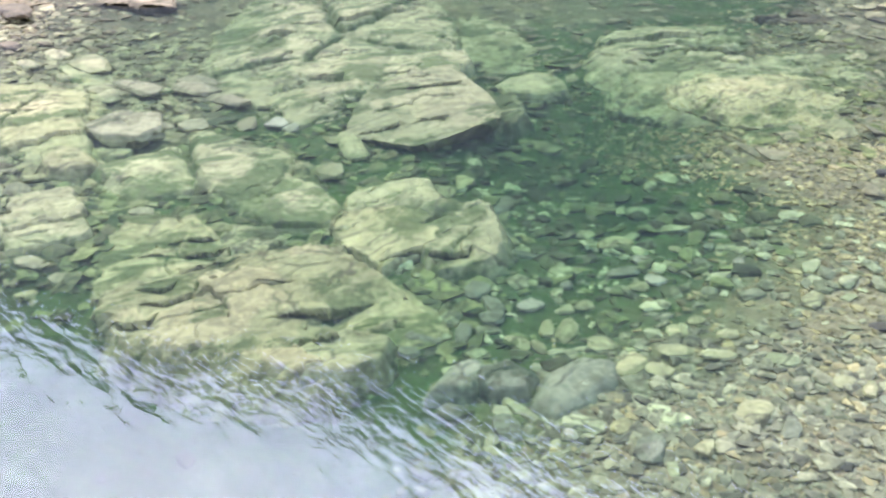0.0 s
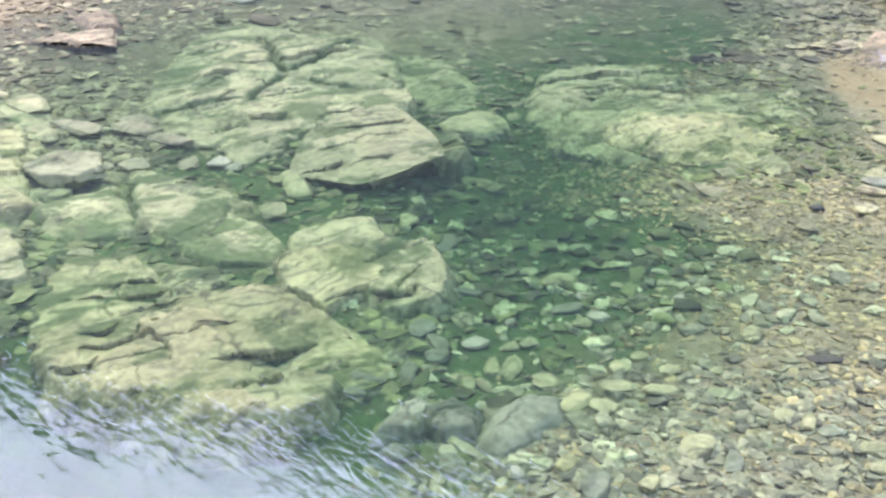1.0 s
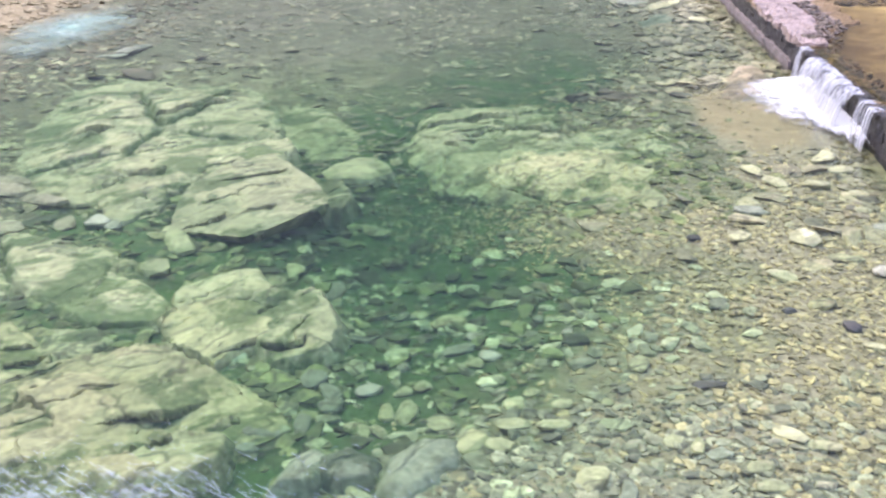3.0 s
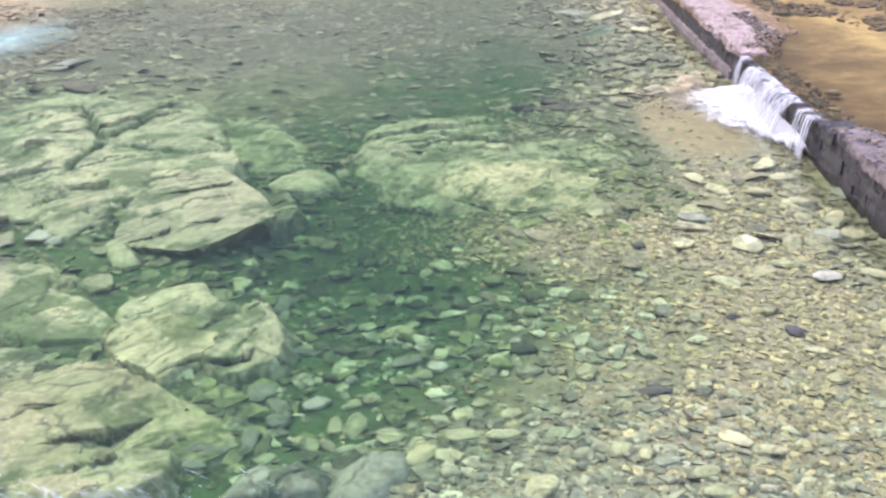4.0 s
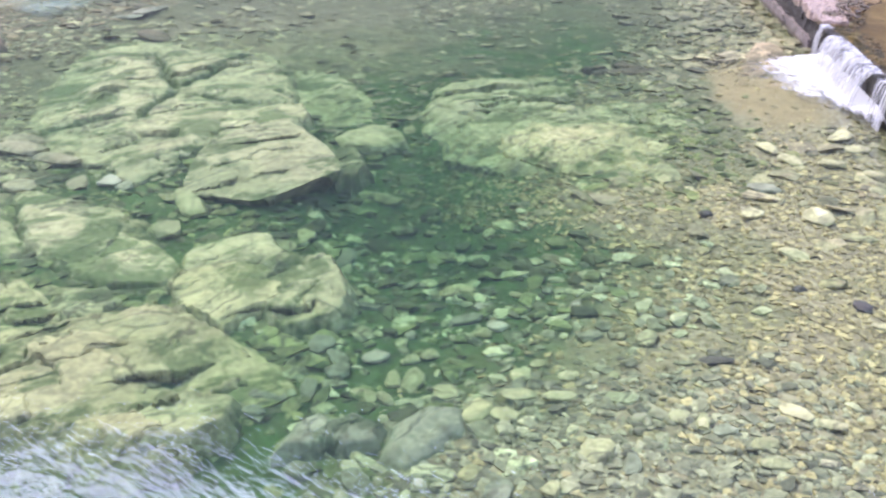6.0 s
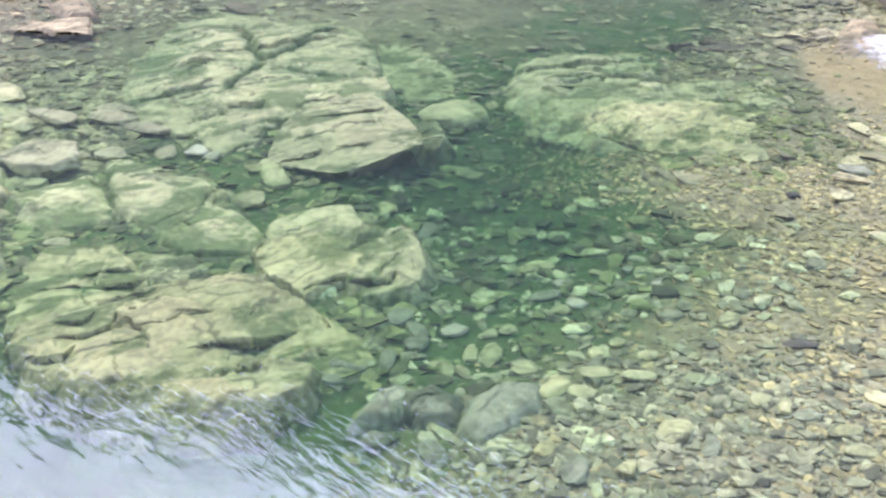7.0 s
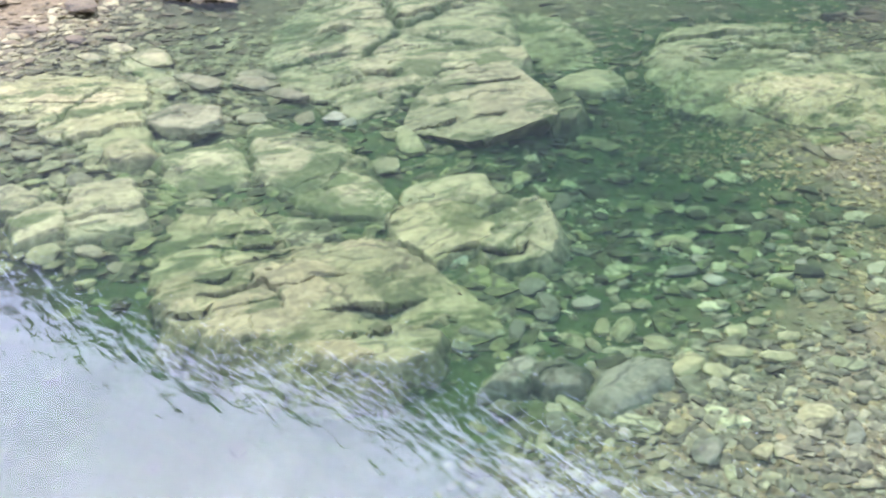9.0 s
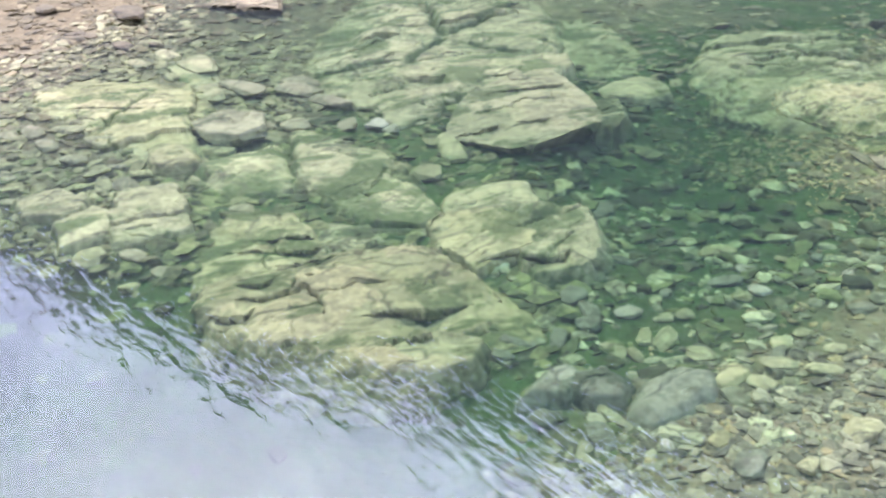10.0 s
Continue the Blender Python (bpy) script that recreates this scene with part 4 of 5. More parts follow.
stone("G", -1.38, 5.82, 0.21, 0.20, 177)
stone("P", -1.48, 5.58, 0.08, 0.08, 168)
stone("G", -0.96, 5.67, 0.30, 0.18, 131)
stone("P", 0.64, 5.97, 0.30, 0.22, 70)
stone("P", 0.33, 5.55, 0.18, 0.14, 70)
stone("P", 1.16, 7.72, 0.26, 0.16, 75)
stone("G", 0.86, 5.84, 0.22, 0.13, 78)
stone("P", 0.26, 7.33, 0.15, 0.13, -127)
stone("P", 0.94, 7.76, 0.12, 0.09, 69)
stone("P", -5.47, 8.89, 0.15, 0.11, 147)
stone("K", -5.50, 7.64, 0.24, 0.16, 172)
stone("K", -5.69, 7.38, 0.21, 0.13, 174)
stone("K", -5.12, 6.98, 0.23, 0.16, 162)
stone("K", -5.49, 7.16, 0.27, 0.18, 147)
stone("K", -8.47, 9.57, 0.42, 0.26, 152)
stone("K", -8.72, 9.42, 0.30, 0.18, 151)
stone("P", -8.13, 9.79, 0.47, 0.30, 166)
stone("P", -7.53, 9.60, 0.52, 0.35, 165)
stone("P", -6.88, 9.38, 0.40, 0.22, 132)
stone("P", -6.41, 9.92, 0.46, 0.33, 168)
stone("K", -7.55, 9.06, 0.42, 0.28, 157)
stone("P", -7.07, 8.78, 0.33, 0.25, 101)
stone("P", -6.77, 8.50, 0.43, 0.18, 128)
stone("K", -6.55, 8.58, 0.36, 0.25, 158)
stone("K", -7.99, 8.49, 0.28, 0.17, 149)
stone("K", -8.11, 9.33, 0.39, 0.24, 148)
stone("K", -6.95, 9.02, 0.22, 0.14, 176)
stone("P", -5.88, 7.00, 0.37, 0.31, 133)
stone("P", -5.64, 7.41, 0.18, 0.13, 160)
stone("P", -5.46, 7.62, 0.27, 0.18, 175)
stone("K", -5.55, 7.17, 0.29, 0.20, 155)
stone("K", -6.20, 7.02, 0.35, 0.15, 140)
stone("P", -7.35, 11.69, 0.57, 0.37, 136)
stone("P", -8.09, 12.68, 1.20, 0.51, 135)
stone("P", -8.68, 12.82, 0.56, 0.38, 149)
stone("P", -8.84, 12.34, 0.45, 0.28, 140)
stone("K", -6.16, 10.41, 0.32, 0.21, -139)
stone("B", -9.50, 12.99, 0.43, 0.28, 160)
stone("B", -10.29, 13.28, 0.35, 0.21, 144)
stone("B", -12.03, 14.48, 0.68, 0.35, 141)
stone("B", -10.40, 14.51, 1.13, 0.51, 131)
stone("P", -5.04, 8.33, 0.27, 0.18, 180)
stone("K", -7.08, 7.62, 0.32, 0.18, -179)
stone("K", -7.50, 7.93, 0.27, 0.14, -179)
stone("P", -2.97, 8.59, 0.30, 0.16, 137)
stone("P", -1.49, 8.75, 0.27, 0.15, 141)
stone("P", -0.50, 8.82, 0.34, 0.29, -153)
stone("W", -0.24, 8.49, 0.14, 0.13, 172)
stone("W", -0.09, 8.09, 0.22, 0.12, 157)
stone("P", -0.20, 7.91, 0.13, 0.11, 177)
stone("G", -0.81, 9.05, 0.21, 0.10, 179)
stone("G", -1.31, 8.48, 0.32, 0.14, 178)
stone("G", -0.84, 7.91, 0.14, 0.11, 104)
stone("P", -0.62, 7.58, 0.15, 0.10, 140)
stone("P", -0.79, 7.41, 0.17, 0.09, -156)
stone("G", -0.37, 8.24, 0.33, 0.16, -155)
stone("P", -0.45, 6.90, 0.22, 0.18, 151)
stone("P", 0.11, 7.12, 0.21, 0.17, 89)
stone("P", 0.11, 6.80, 0.23, 0.14, -167)
stone("P", 0.49, 7.10, 0.17, 0.12, -177)
stone("P", 0.42, 6.76, 0.29, 0.12, -168)
stone("P", 0.32, 8.32, 0.21, 0.11, 88)
stone("W", 0.60, 8.48, 0.12, 0.10, 81)
stone("P", 0.06, 8.77, 0.15, 0.09, 155)
stone("G", 0.35, 8.80, 0.13, 0.12, 70)
stone("P", 1.14, 7.71, 0.21, 0.17, 72)
stone("P", 0.83, 7.10, 0.12, 0.11, 65)
stone("A", -0.67, 9.85, 0.25, 0.20, 173)
stone("A", -2.12, 10.44, 0.26, 0.19, 168)
stone("A", -1.54, 11.48, 0.51, 0.24, 145)
stone("A", -1.23, 10.68, 0.29, 0.26, 119)
stone("A", -2.31, 9.60, 0.29, 0.22, 125)
stone("P", 2.51, 10.41, 0.34, 0.19, -124)
stone("P", 3.17, 10.34, 0.33, 0.33, 138)
stone("W", 3.73, 9.52, 0.31, 0.27, -152)
stone("O", 2.94, 8.80, 0.29, 0.21, -160)
stone("P", 2.72, 9.41, 0.32, 0.19, 141)
stone("O", 3.94, 8.41, 0.27, 0.21, 82)
stone("P", 3.11, 12.72, 0.37, 0.21, 107)
stone("P", 3.31, 12.21, 0.37, 0.21, 130)
stone("P", 3.78, 12.15, 0.37, 0.24, -168)
stone("P", 4.13, 13.22, 0.51, 0.29, 56)
stone("P", 4.22, 12.72, 0.35, 0.24, -164)
stone("P", 4.04, 11.24, 0.22, 0.15, -157)
stone("P", 4.38, 11.19, 0.44, 0.28, 56)
stone("P", 4.43, 10.70, 0.33, 0.30, 40)
stone("G", 4.11, 10.67, 0.31, 0.29, 135)
stone("D", 3.05, 8.30, 0.21, 0.16, 105)
stone("D", 1.65, 7.31, 0.27, 0.11, -178)
stone("D", 2.59, 8.64, 0.14, 0.10, -160)
stone("D", 2.03, 10.41, 0.16, 0.14, -149)
stone("P", 3.11, 7.92, 0.19, 0.12, 156)
stone("O", 3.15, 7.47, 0.19, 0.14, -152)
stone("P", 2.08, 6.52, 0.25, 0.14, 147)
stone("P", 2.30, 6.40, 0.24, 0.14, 161)
stone("P", 1.80, 6.14, 0.21, 0.14, -169)
stone("P", 1.82, 5.90, 0.24, 0.13, -174)
stone("G", 1.55, 6.29, 0.18, 0.14, -153)
stone("P", 1.26, 6.46, 0.16, 0.14, -150)
stone("P", 1.41, 6.38, 0.23, 0.11, 79)
stone("P", 0.65, 6.00, 0.23, 0.20, -167)
stone("P", 3.65, 25.23, 1.17, 0.62, -133)
stone("P", 4.27, 23.34, 0.64, 0.51, 62)
stone("G", 3.04, 25.84, 0.78, 0.69, 50)
stone("G", -7.39, 20.32, 1.16, 0.48, -99)
stone("P", -5.52, 20.82, 0.59, 0.24, 122)
stone("G", -7.61, 19.70, 0.69, 0.35, 172)
stone("B", -6.62, 18.34, 0.70, 0.50, 152)
stone("G", 4.87, 12.11, 0.43, 0.27, 138)
stone("P", 4.27, 9.60, 0.33, 0.22, 149)
stone("P", 4.14, 11.79, 0.29, 0.21, 129)
stone("P", 3.50, 9.86, 0.26, 0.14, 168)
stone("G", 2.81, 11.23, 0.41, 0.26, -172)
stone("P", 1.80, 11.90, 0.53, 0.24, 113)


def gravel(name, count, area, size, seed, label, keep, material=GRAVEL, points=11, soft=False, level=None, clear=0.12, thick=(0.4, 0.75)):
    """Many small stones strewn over the bed as one object."""
    rnd = random.Random(seed)
    kinds = []
    for k in range(8):
        bm = pebble(100 + k, points, 0.6)
        bm.verts.index_update()
        kinds.append((np.array([v.co[:] for v in bm.verts]), [[v.index for v in f.verts] for f in bm.faces]))
        bm.free()
    vs, fs, n, made = [], [], 0, 0
    while made < count:
        x, y = rnd.uniform(area[0], area[1]), rnd.uniform(area[2], area[3])
        made += 1
        if rnd.random() > keep(x, y) or on_boulder(x, y, clear):
            continue
        co, fc = kinds[rnd.randrange(8)]
        s = size[0] * (size[1] / size[0]) ** (rnd.random() ** 1.8)
        a = rnd.uniform(0, 2 * math.pi)
        m = np.array([[math.cos(a), -math.sin(a), 0], [math.sin(a), math.cos(a), 0], [0, 0, 1]])
        p = (co * (s * rnd.uniform(0.9, 1.5), s * rnd.uniform(0.7, 1.0), s * rnd.uniform(*thick))) @ m.T
        tip = np.array(Euler((rnd.uniform(-0.22, 0.22), rnd.uniform(-0.22, 0.22), 0)).to_matrix())
        p = p @ tip.T + (x, y, (ground_z(x, y) if level is None else level(x, y)) + 0.08 * s)
        vs.append(p)
        fs += [[i + n for i in f] for f in fc]
        n += len(co)
    ob = new(name, mesh_of(name, np.concatenate(vs), fs, material, smooth=soft))
    return tagged(ob, label, "gravel", kind="stuff")


shelf = lambda x, y: (1 - 0.8 * smooth(10.8, 13.0, y) * smooth(3.4, 2.6, x)) * (1 - 0.8 * smooth(9.0, 7.2, y) * smooth(2.6, 1.0, x)) * smooth(-0.7, 1.3, x - shelf_x(y)) * (x < weir_x(y) - 0.05 - 0.4 * (y < 13.2) + 0.25 * noise.noise((y, 0, 0))) * (1 - 0.97 * math.exp(-((x - 3.5) / 1.25) ** 4 - ((y - 15.0) / 2.2) ** 4))
gravel("shelf_gravel", 60000, (-1.6, 5.0, 4.5, 20), (0.022, 0.115), 1, "ochre and grey gravel covering the shallow shelf", shelf)
gravel("far_gravel", 3600, (1.5, 5.2, 17, 29), (0.07, 0.34), 2, "flat grey-brown stones along the foot of the weir", shelf, MID_GRAVEL, 14)
gravel("foot_stones", 1500, (3.8, 5.0, 7.0, 13.8), (0.04, 0.20), 19, "dark brown stones along the foot of the wall", lambda x, y: smooth(1.0, 0.6, weir_x(y) - x) * (x < weir_x(y) - 0.04), MID_GRAVEL, 14)
gravel("mossy_gravel", 3600, (-0.2, 3.6, 10.5, 17), (0.06, 0.24), 13, "yellow-green moss-covered stones on the shelf edge", lambda x, y: math.exp(-((x - 1.7) / 1.0) ** 2 - ((y - 13.2) / 1.9) ** 2), MOSS_GRAVEL, 12, thick=(0.25, 0.5))
gravel("shelf_stones", 1500, (0.2, 4.5, 9.6, 18.5), (0.10, 0.42), 31, "flat olive and tan stones lying on the shelf", lambda x, y: 0.75 * shelf(x, y) ** 0.5 * smooth(0.75, 1.05, math.hypot(x - 3.65, 0.42 * (y - 15.4))) * (0.3 + 0.7 * smooth(9.8, 12.5, y)) * (0.35 + 0.65 * smooth(-0.2, 0.2, noise.noise((x * 1.3, y * 0.8, 5)))), STONE_GRAVEL, 13, thick=(0.2, 0.4))
gravel("pool_cobbles", 2700, (-2.6, 2.6, 5.0, 14.5), (0.06, 0.24), 3, "pale green cobbles on the deep pool floor", lambda x, y: smooth(2.2, 0.8, x - shelf_x(y)) * (0.25 + 0.75 * smooth(-0.35, 0.2, noise.noise((x * 0.8, y * 0.5, 3)))) * (0.12 + 0.88 * smooth(10.4, 8.8, y + 0.25 * x)) * smooth(5.5, 6.9, y + 0.5 * (x + 1)), POOL_GRAVEL, 18)
gravel("dark_cobbles", 1700, (-2.6, 2.6, 5.0, 14.5), (0.06, 0.30), 23, "dark algae-covered cobbles on the deep pool floor", lambda x, y: smooth(0.7, -0.2, x - shelf_x(y)) * (0.5 + 0.5 * smooth(11.5, 9.5, y)) * smooth(5.5, 6.9, y + 0.5 * (x + 1)), CLOAKED_GRAVEL, 16)
gravel("left_cobbles", 6500, (-10.0, -1.8, 4.2, 14.5), (0.045, 0.24), 4, "algae-covered cobbles filling the gaps between the boulders", lambda x, y: (0.05 + 0.75 * smooth(5.4, 7.4, y + 0.15 * (x + 4))) * (1 - 0.85 * smooth(9.5, 12.0, y - 0.3 * (x + 4))) * (0.35 + 0.65 * smooth(-6.6, -5.4, x)), CLOAKED_GRAVEL, 18, thick=(0.25, 0.5))
def beside_boulder(x, y):
    return -5.8 < x and on_boulder(x, y, -0.30) and not on_boulder(x, y, 0.02)


gravel("broken_rock", 1500, (-7.0, -1.2, 6.0, 13.4), (0.08, 0.30), 21, "angular chunks of broken rock along the boulders' edges", lambda x, y: 0.8 * beside_boulder(x, y), CHUNKS, 11, clear=0.0, thick=(0.3, 0.6))
gravel("shallows_gravel", 7000, (-10.5, -5.0, 6.6, 14.5), (0.05, 0.24), 27, "olive and brown stones in the shallows by the bank", lambda x, y: 0.8 * smooth(-4.8, -6.2, x) * smooth(6.4, 7.4, y) * (1 - math.exp(-((x + 6.25) / 0.7) ** 4 - ((y - 9.95) / 0.4) ** 4)), SHALLOWS_GRAVEL, 13, clear=0.02, thick=(0.35, 0.65))
gravel("bank_gravel", 6000, (-13.4, -6.0, 9.0, 27), (0.05, 0.28), 5, "brownish-orange gravel of the dry bank", lambda x, y: smooth(-6.5, -9.0, x), BANK_GRAVEL, thick=(0.22, 0.42))
gravel("near_cobbles", 9000, (-1.6, 4.2, 4.4, 8.6), (0.04, 0.15), 8, "grey-green cobbles on the near shelf", lambda x, y: smooth(7.8, 6.3, y) * smooth(-0.6, 0.6, x - shelf_x(y)) * (0.25 + 0.75 * smooth(3.0, 1.4, x)), NEAR_GRAVEL, 16, clear=-0.02)
gravel("far_pool_cobbles", 9000, (-11.0, 2.8, 10.0, 28), (0.06, 0.26), 6, "dim grey-brown cobbles on the far pool floor", lambda x, y: (0.3 + 0.7 * smooth(-0.25, 0.25, noise.noise((x * 0.5, y * 0.3, 8)))) * smooth(9.5, 13.5, y - 0.55 * (x + 4)) * smooth(-2.5, -4.5, x) * smooth(20.5, 17.5, y), FAR_GRAVEL, 14, thick=(0.12, 0.24))
gravel("middle_cobbles", 8000, (-10.0, 2.8, 13.5, 28), (0.06, 0.26), 16, "dim grey-green cobbles on the middle pool floor", lambda x, y: (0.3 + 0.7 * smooth(-0.25, 0.25, noise.noise((x * 0.5, y * 0.3, 8)))) * max(smooth(-4.5, -2.5, x), smooth(17.5, 20.5, y)), MID_GRAVEL, 14, thick=(0.12, 0.24))


# ---- weir ----
weir = tagged(new("weir"), "low dark masonry weir with a worn pinkish concrete crest", "weir")
weir.location = (weir_x(16), 16, 0)
SPILL = (13.0, 17.9)


def crest_z(y):
    return 0.57 - 0.11 * smooth(SPILL[1] + 0.25, SPILL[1] - 0.15, y) * smooth(SPILL[0] - 0.3, SPILL[0] + 0.2, y)


def weir_bm(x0, back, y0, y1, z0, z1, step=0.12, rough=0.02, seed=0, fall=0.0):
    """A long block along the weir's line; z1 may be a height by place."""
    bm = bmesh.new()
    ny = max(2, int((y1 - y0) / step))
    nz = max(2, int(0.6 / step))
    rows = []
    for j in range(ny + 1):
        y = y0 + (y1 - y0) * j / ny
        top = z1(y) if callable(z1) else z1
        x1 = back(y) if callable(back) else back
        ring = []
        prof = [(x0, z0 + (top - z0) * k / nz) for k in range(nz + 1)] + [(x0 + (x1 - x0) * k / 9, top - fall * k / 9) for k in range(1, 10)] + [(x1, z0)]
        for px, pz in prof:
            d = rough * (noise.noise((y * 2.3, pz * 4, seed)) + 0.6 * noise.noise((y * 8, pz * 9 + px * 5, seed + 2)))
            lump = rough * (0.7 * noise.noise((y * 6, px * 6, seed + 5)) + 0.7 * noise.noise((y * 14, px * 14, seed + 7))) if pz > z0 + 0.1 else 0
            ring.append(bm.verts.new((weir_x(y) + px + d - weir.location.x, y - weir.location.y, pz + 0.3 * d + lump)))
        rows.append(ring)
    for a, b in zip(rows, rows[1:]):
        for i in range(len(a)):
            k = (i + 1) % len(a)
            bm.faces.new((a[i], a[k], b[k], b[i]))
    bm.faces.new(rows[0][::-1])
    bm.faces.new(rows[-1])
    bmesh.ops.recalc_face_normals(bm, faces=bm.faces)
    return bm


part("core", weir_bm(0.02, 0.42, 2.0, 31.0, -0.9, lambda y: crest_z(y) - 0.06, rough=0.03), WALL, weir, "dark wet masonry face")
part("footing", weir_bm(-0.08, 0.10, 18.3, 30.5, -0.8, 0.12, rough=0.04, seed=4), LEDGE, weir, "paler bare strip along the foot")
part("apron", weir_bm(0.38, lambda y: 0.45 + 1.2 * smooth(17.8, 21.0, y) + 0.25 * noise.noise((y * 1.7, 0, 0)), 17.8, 31.0, -0.2, 0.565, step=0.07, rough=0.06, seed=6, fall=0.12), CAP, weir, "pinkish wet concrete apron")
part("near_apron", weir_bm(0.38, lambda y: 0.45 + 0.9 * smooth(12.6, 11.6, y) + 0.25 * noise.noise((y * 1.7, 0, 4)), 2.0, 12.6, -0.2, 0.565, step=0.07, rough=0.06, seed=7, fall=0.12), WET_CAP, weir, "pinkish wet concrete apron")
rnd = random.Random(9)
y = 4.0
while y < 30.5:
    run = rnd.uniform(0.3, 0.8)
    z = crest_z(y + run / 2) + rnd.uniform(-0.006, 0.006)
    wet = z < 0.53
    bm = weir_bm(-0.03 + rnd.uniform(-0.03, 0.03), 0.40, y, y + run + 0.01, z - 0.14, z + rnd.uniform(-0.012, 0.012), 0.05, 0.06, 3)
    part("capstone", bm, WALL if wet else WET_CAP if y < 13 else CAP, weir)
    y += run
# squared stones of the face, course by course
for course in range(4):
    y = 7.0 + 0.2 * course
    while y < 24.0:
        run = rnd.uniform(0.22, 0.5)
        z0 = -0.14 + 0.145 * course
        if z0 + 0.13 < crest_z(y) - 0.08:
            part("face_stone", weir_bm(0.0 + rnd.uniform(-0.012, 0.010), 0.06, y, y + run + 0.006, z0 + rnd.uniform(-0.02, 0.0), z0 + rnd.uniform(0.145, 0.16), 0.06, 0.03, y + course), WALL, weir)
        y += run


def upstream_bed():
    gx, gy = np.linspace(0.2, 11, 60), np.linspace(2, 31, 140)
    vs = [(weir_x(y) + x, y, 0.385 + 0.07 * noise.noise((x * 0.8, y * 0.8, 2)) + 0.02 * noise.noise((x * 3, y * 3, 2))) for y in gy for x in gx]
    n = len(gx)
    fs = [(j * n + i, j * n + i + 1, j * n + n + i + 1, j * n + n + i) for j in range(len(gy) - 1) for i in range(n - 1)]
    return tagged(new("upper_bed", mesh_of("upper_bed", vs, fs, UPPER_SAND)), "golden-brown silt bed above the weir", "ground", kind="structure")


upstream_bed()
rnd = random.Random(31)
for k in range(14):
    y = rnd.uniform(9.5, 18.2)
    ob = new("crest_stone", STONE_MESHES["B", k % 5])
    s = rnd.uniform(0.08, 0.22)
    ob.scale = (s * 1.4, s, s * 0.9)
    ob.location = (weir_x(y) + rnd.uniform(0.25, 0.75), y, 0.44 + 0.1 * s)
    ob.rotation_euler = (0, 0, rnd.uniform(0, 6))
    tagged(ob, "wet brown stone behind the weir's crest", "stone", "stones along the crest")
gravel("crest_rubble", 9000, (4.7, 6.1, 9.0, 22.0), (0.04, 0.13), 12, "dark wet rubble strewn behind the crest of the weir", lambda x, y: (1 - 0.5 * smooth(17.6, 18.6, y)) * smooth(0.75 + 0.3 * noise.noise((y * 0.9, 0, 1)) + 0.9 * smooth(18.0, 20.0, y), 0.35 + 0.8 * smooth(18.0, 20.0, y), x - weir_x(y)) * smooth(0.0, 0.1, x - weir_x(y) - 0.7 * smooth(18.0, 20.0, y)), RUBBLE, 13, thick=(0.8, 1.3), level=lambda x, y: crest_z(y) - 0.03 - 0.10 * smooth(0.3, 0.9, x - weir_x(y) - 0.9 * smooth(18.0, 20.0, y)))

gravel("upper_rubble", 4000, (6.0, 11.5, 20.0, 28.5), (0.07, 0.3), 17, "dark brown mossy rubble in the water above the weir", lambda x, y: smooth(0.1, 0.35, noise.noise((x * 0.55, y * 0.45, 4)) + 0.55 * smooth(21.0, 24.0, y) * smooth(6.6, 8.2, x) + 0.02), RUBBLE, 14, level=lambda x, y: 0.41)


# ---- waterfall ----
def fall(y0, y1, label, throw=0.22, top=0.50):
    """A curtain of water: it slides over the crest, bends and drops to the pool, thrown out a little."""
    root = tagged(new("waterfall"), label, "waterfall")
    root.location = (weir_x((y0 + y1) / 2), (y0 + y1) / 2, 0)
    for layer in range(2):
        bm = bmesh.new()
        ny, nk = max(6, int((y1 - y0) / 0.04)), 14
        rows = []
        for j in range(ny + 1):
            y = y0 + (y1 - y0) * j / ny
            row = []
            for k in range(nk + 1):
                u = k / nk
                wob = 0.02 * noise.noise((y * 9, u * 1.2, layer * 5)) + 0.008 * noise.noise((y * 23, u * 2, 8))
                if u < 0.25:
                    px, pz = 0.06 - 0.14 * u / 0.25, top + 0.03 * noise.noise((y * 6, 0, 3))
                else:
                    f = (u - 0.25) / 0.75
                    px, pz = -0.08 - throw * f ** 0.75, top + 0.03 * noise.noise((y * 6, 0, 3)) * (1 - f) - 0.04 * f - top * f ** 1.7
                px -= 0.035 * layer
                row.append(bm.verts.new((weir_x(y) + px + wob * min(1, 3 * u) - root.location.x, y - root.location.y, pz + 0.02 + 0.015 * layer)))
            rows.append(row)
        for a, b in zip(rows, rows[1:]):
            for i in range(nk):
                bm.faces.new((a[i], a[i + 1], b[i + 1], b[i]))
        for f in bm.faces:
            f.smooth = True
        part("water_curtain", bm, FALL, root)
    return root


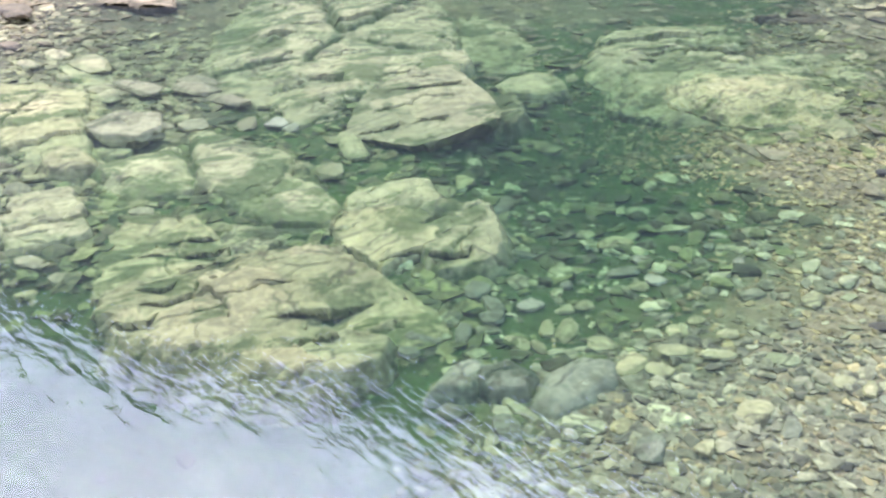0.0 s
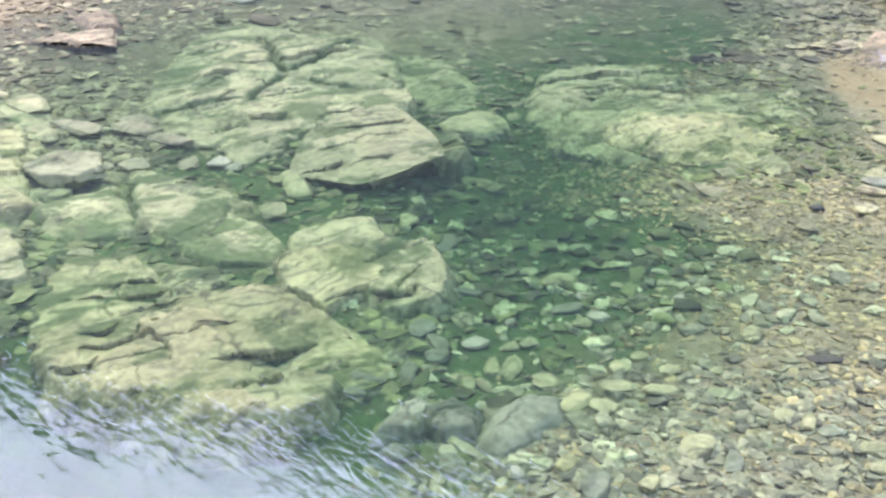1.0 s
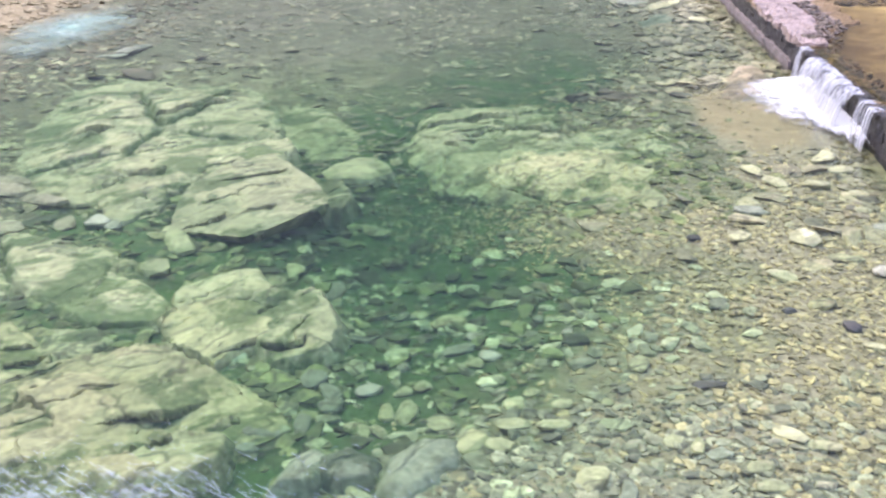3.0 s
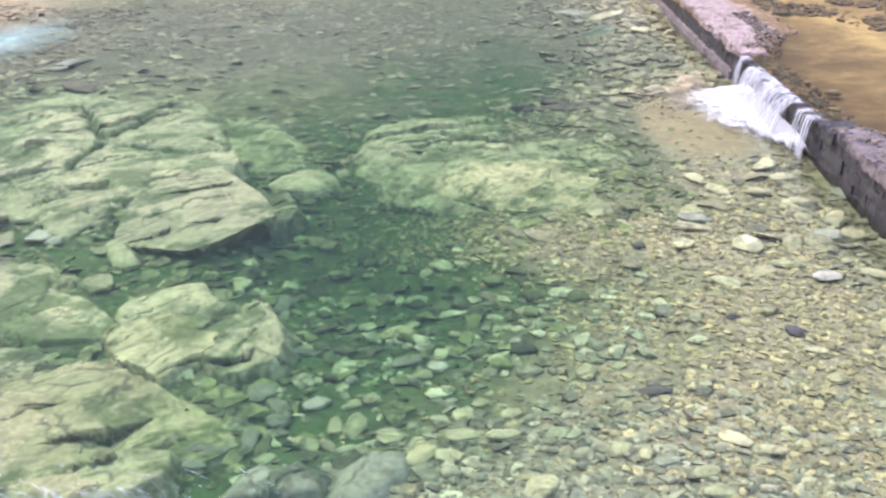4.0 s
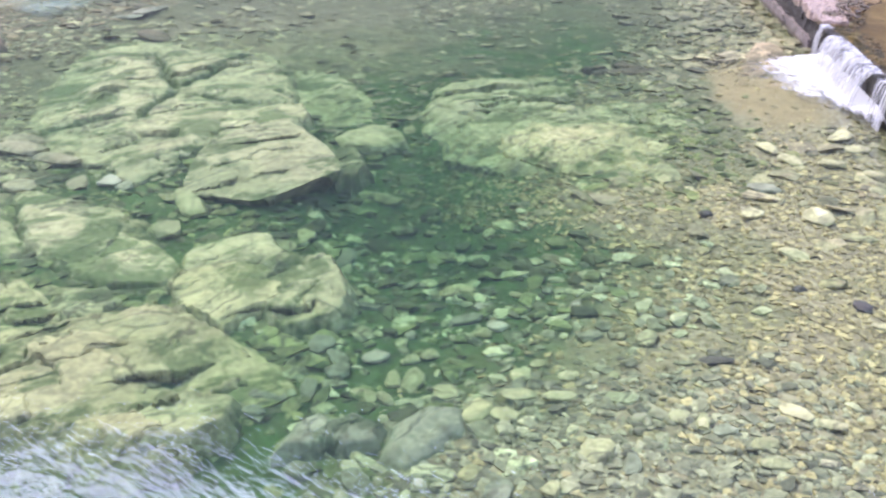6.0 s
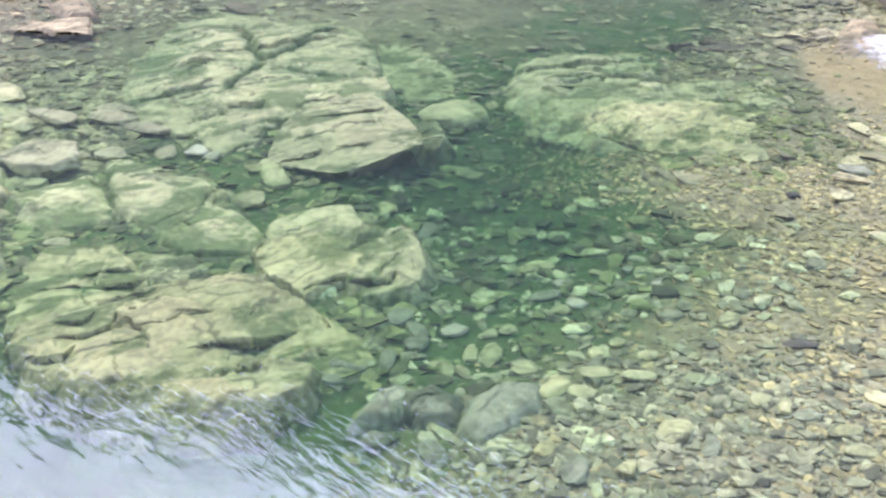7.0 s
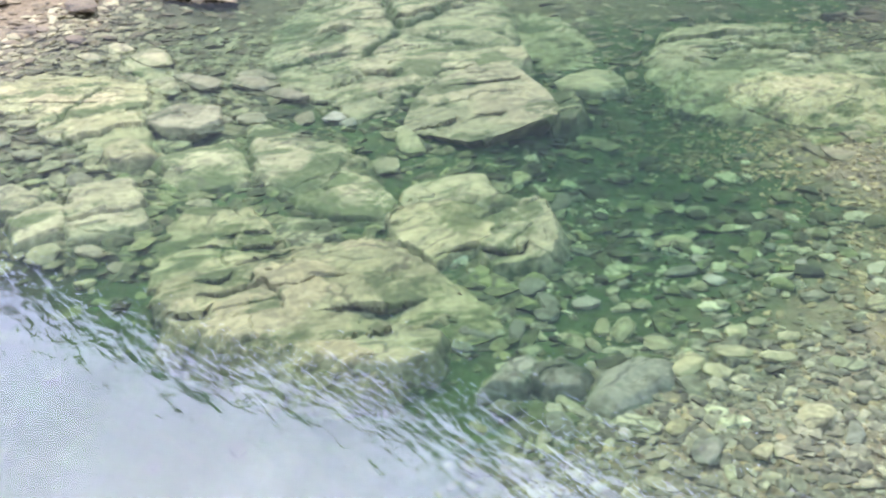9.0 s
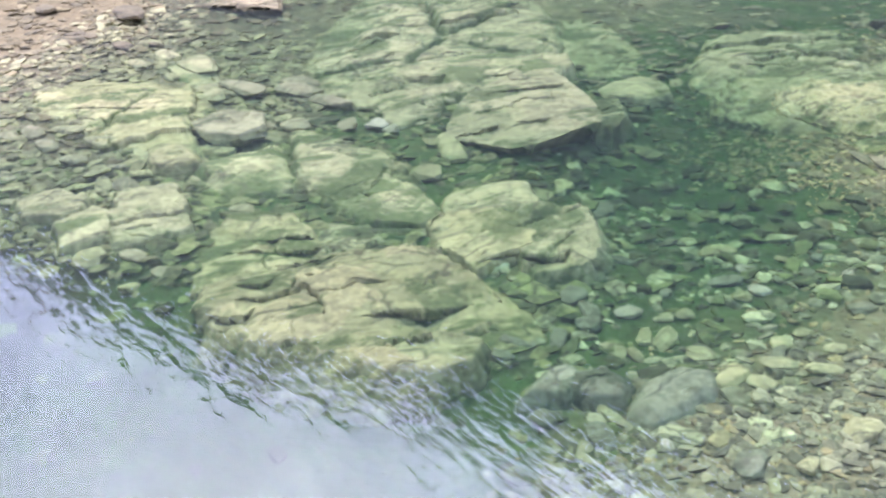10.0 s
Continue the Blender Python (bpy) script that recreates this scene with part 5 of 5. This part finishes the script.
fall(14.25, 16.65, "broad white curtain of water falling over the weir", 0.25)
fall(17.2, 17.45, "thin white thread of water beside the broad fall", 0.10)
fall(13.35, 13.6, "narrow strands of water trickling down the weir", 0.10)
fall(13.75, 13.95, "narrow strands of water trickling down the weir", 0.10)

# churned water below the fall: a low mound, highest under the curtain, with a fringe of spatter
gu, gv = 90, 44
vs, fs = [], []
for j in range(gu + 1):
    y = 13.2 + 4.7 * j / gu
    reach = 1.45 * smooth(13.2, 15.8, y) * smooth(17.9, 16.9, y) + 0.22
    for i in range(gv + 1):
        d = i / gv
        rise = 0.135 * (1 - d) ** 1.3 * smooth(13.2, 14.2, y) * smooth(17.8, 17.0, y)
        wave = 0.028 * noise.noise((d * reach * 6, y * 4, 2)) + 0.012 * noise.noise((d * reach * 15, y * 12, 4))
        vs.append((weir_x(y) - 0.02 - reach * d, y, max(0.006, rise + wave * (0.25 + 0.75 * (1 - d)) * smooth(1.0, 0.8, d))))
fs = [(j * (gv + 1) + i, j * (gv + 1) + i + 1, (j + 1) * (gv + 1) + i + 1, (j + 1) * (gv + 1) + i) for j in range(gu) for i in range(gv)]
tagged(new("foam", mesh_of("foam", vs, fs, FOAM)), "churning white foam where the fall meets the pool", "foam", kind="stuff")

# ---- added pale sheet that paints sky glare at the far shallow edge ----
ring = 48
vs = [(0, 0, 0.02)]
for k, lift in ((0.5, 0.02), (0.85, 0.016), (1.0, 0.0), (1.0, -0.02)):
    for i in range(ring):
        th = 2 * math.pi * i / ring
        r = k * (1 + 0.25 * noise.noise((math.cos(th) * 1.5, math.sin(th) * 1.5, 2)) + 0.1 * noise.noise((math.cos(th) * 5, math.sin(th) * 5, 2)))
        vs.append((1.3 * r * math.cos(th), 3.2 * r * math.sin(th), lift))
fs = [(0, 1 + i, 1 + (i + 1) % ring) for i in range(ring)]
for k in range(3):
    for i in range(ring):
        a, b = 1 + k * ring, 1 + (k + 1) * ring
        fs.append((a + i, b + i, b + (i + 1) % ring, a + (i + 1) % ring))
ice = new("glare_sheet", mesh_of("glare_sheet", vs, fs, GLARE))
ice.location = (-9.3, 22.0, 0.012)
tagged(ice, "thin pale turquoise sheet painting sky glare on the water at the shallow edge", "ice")
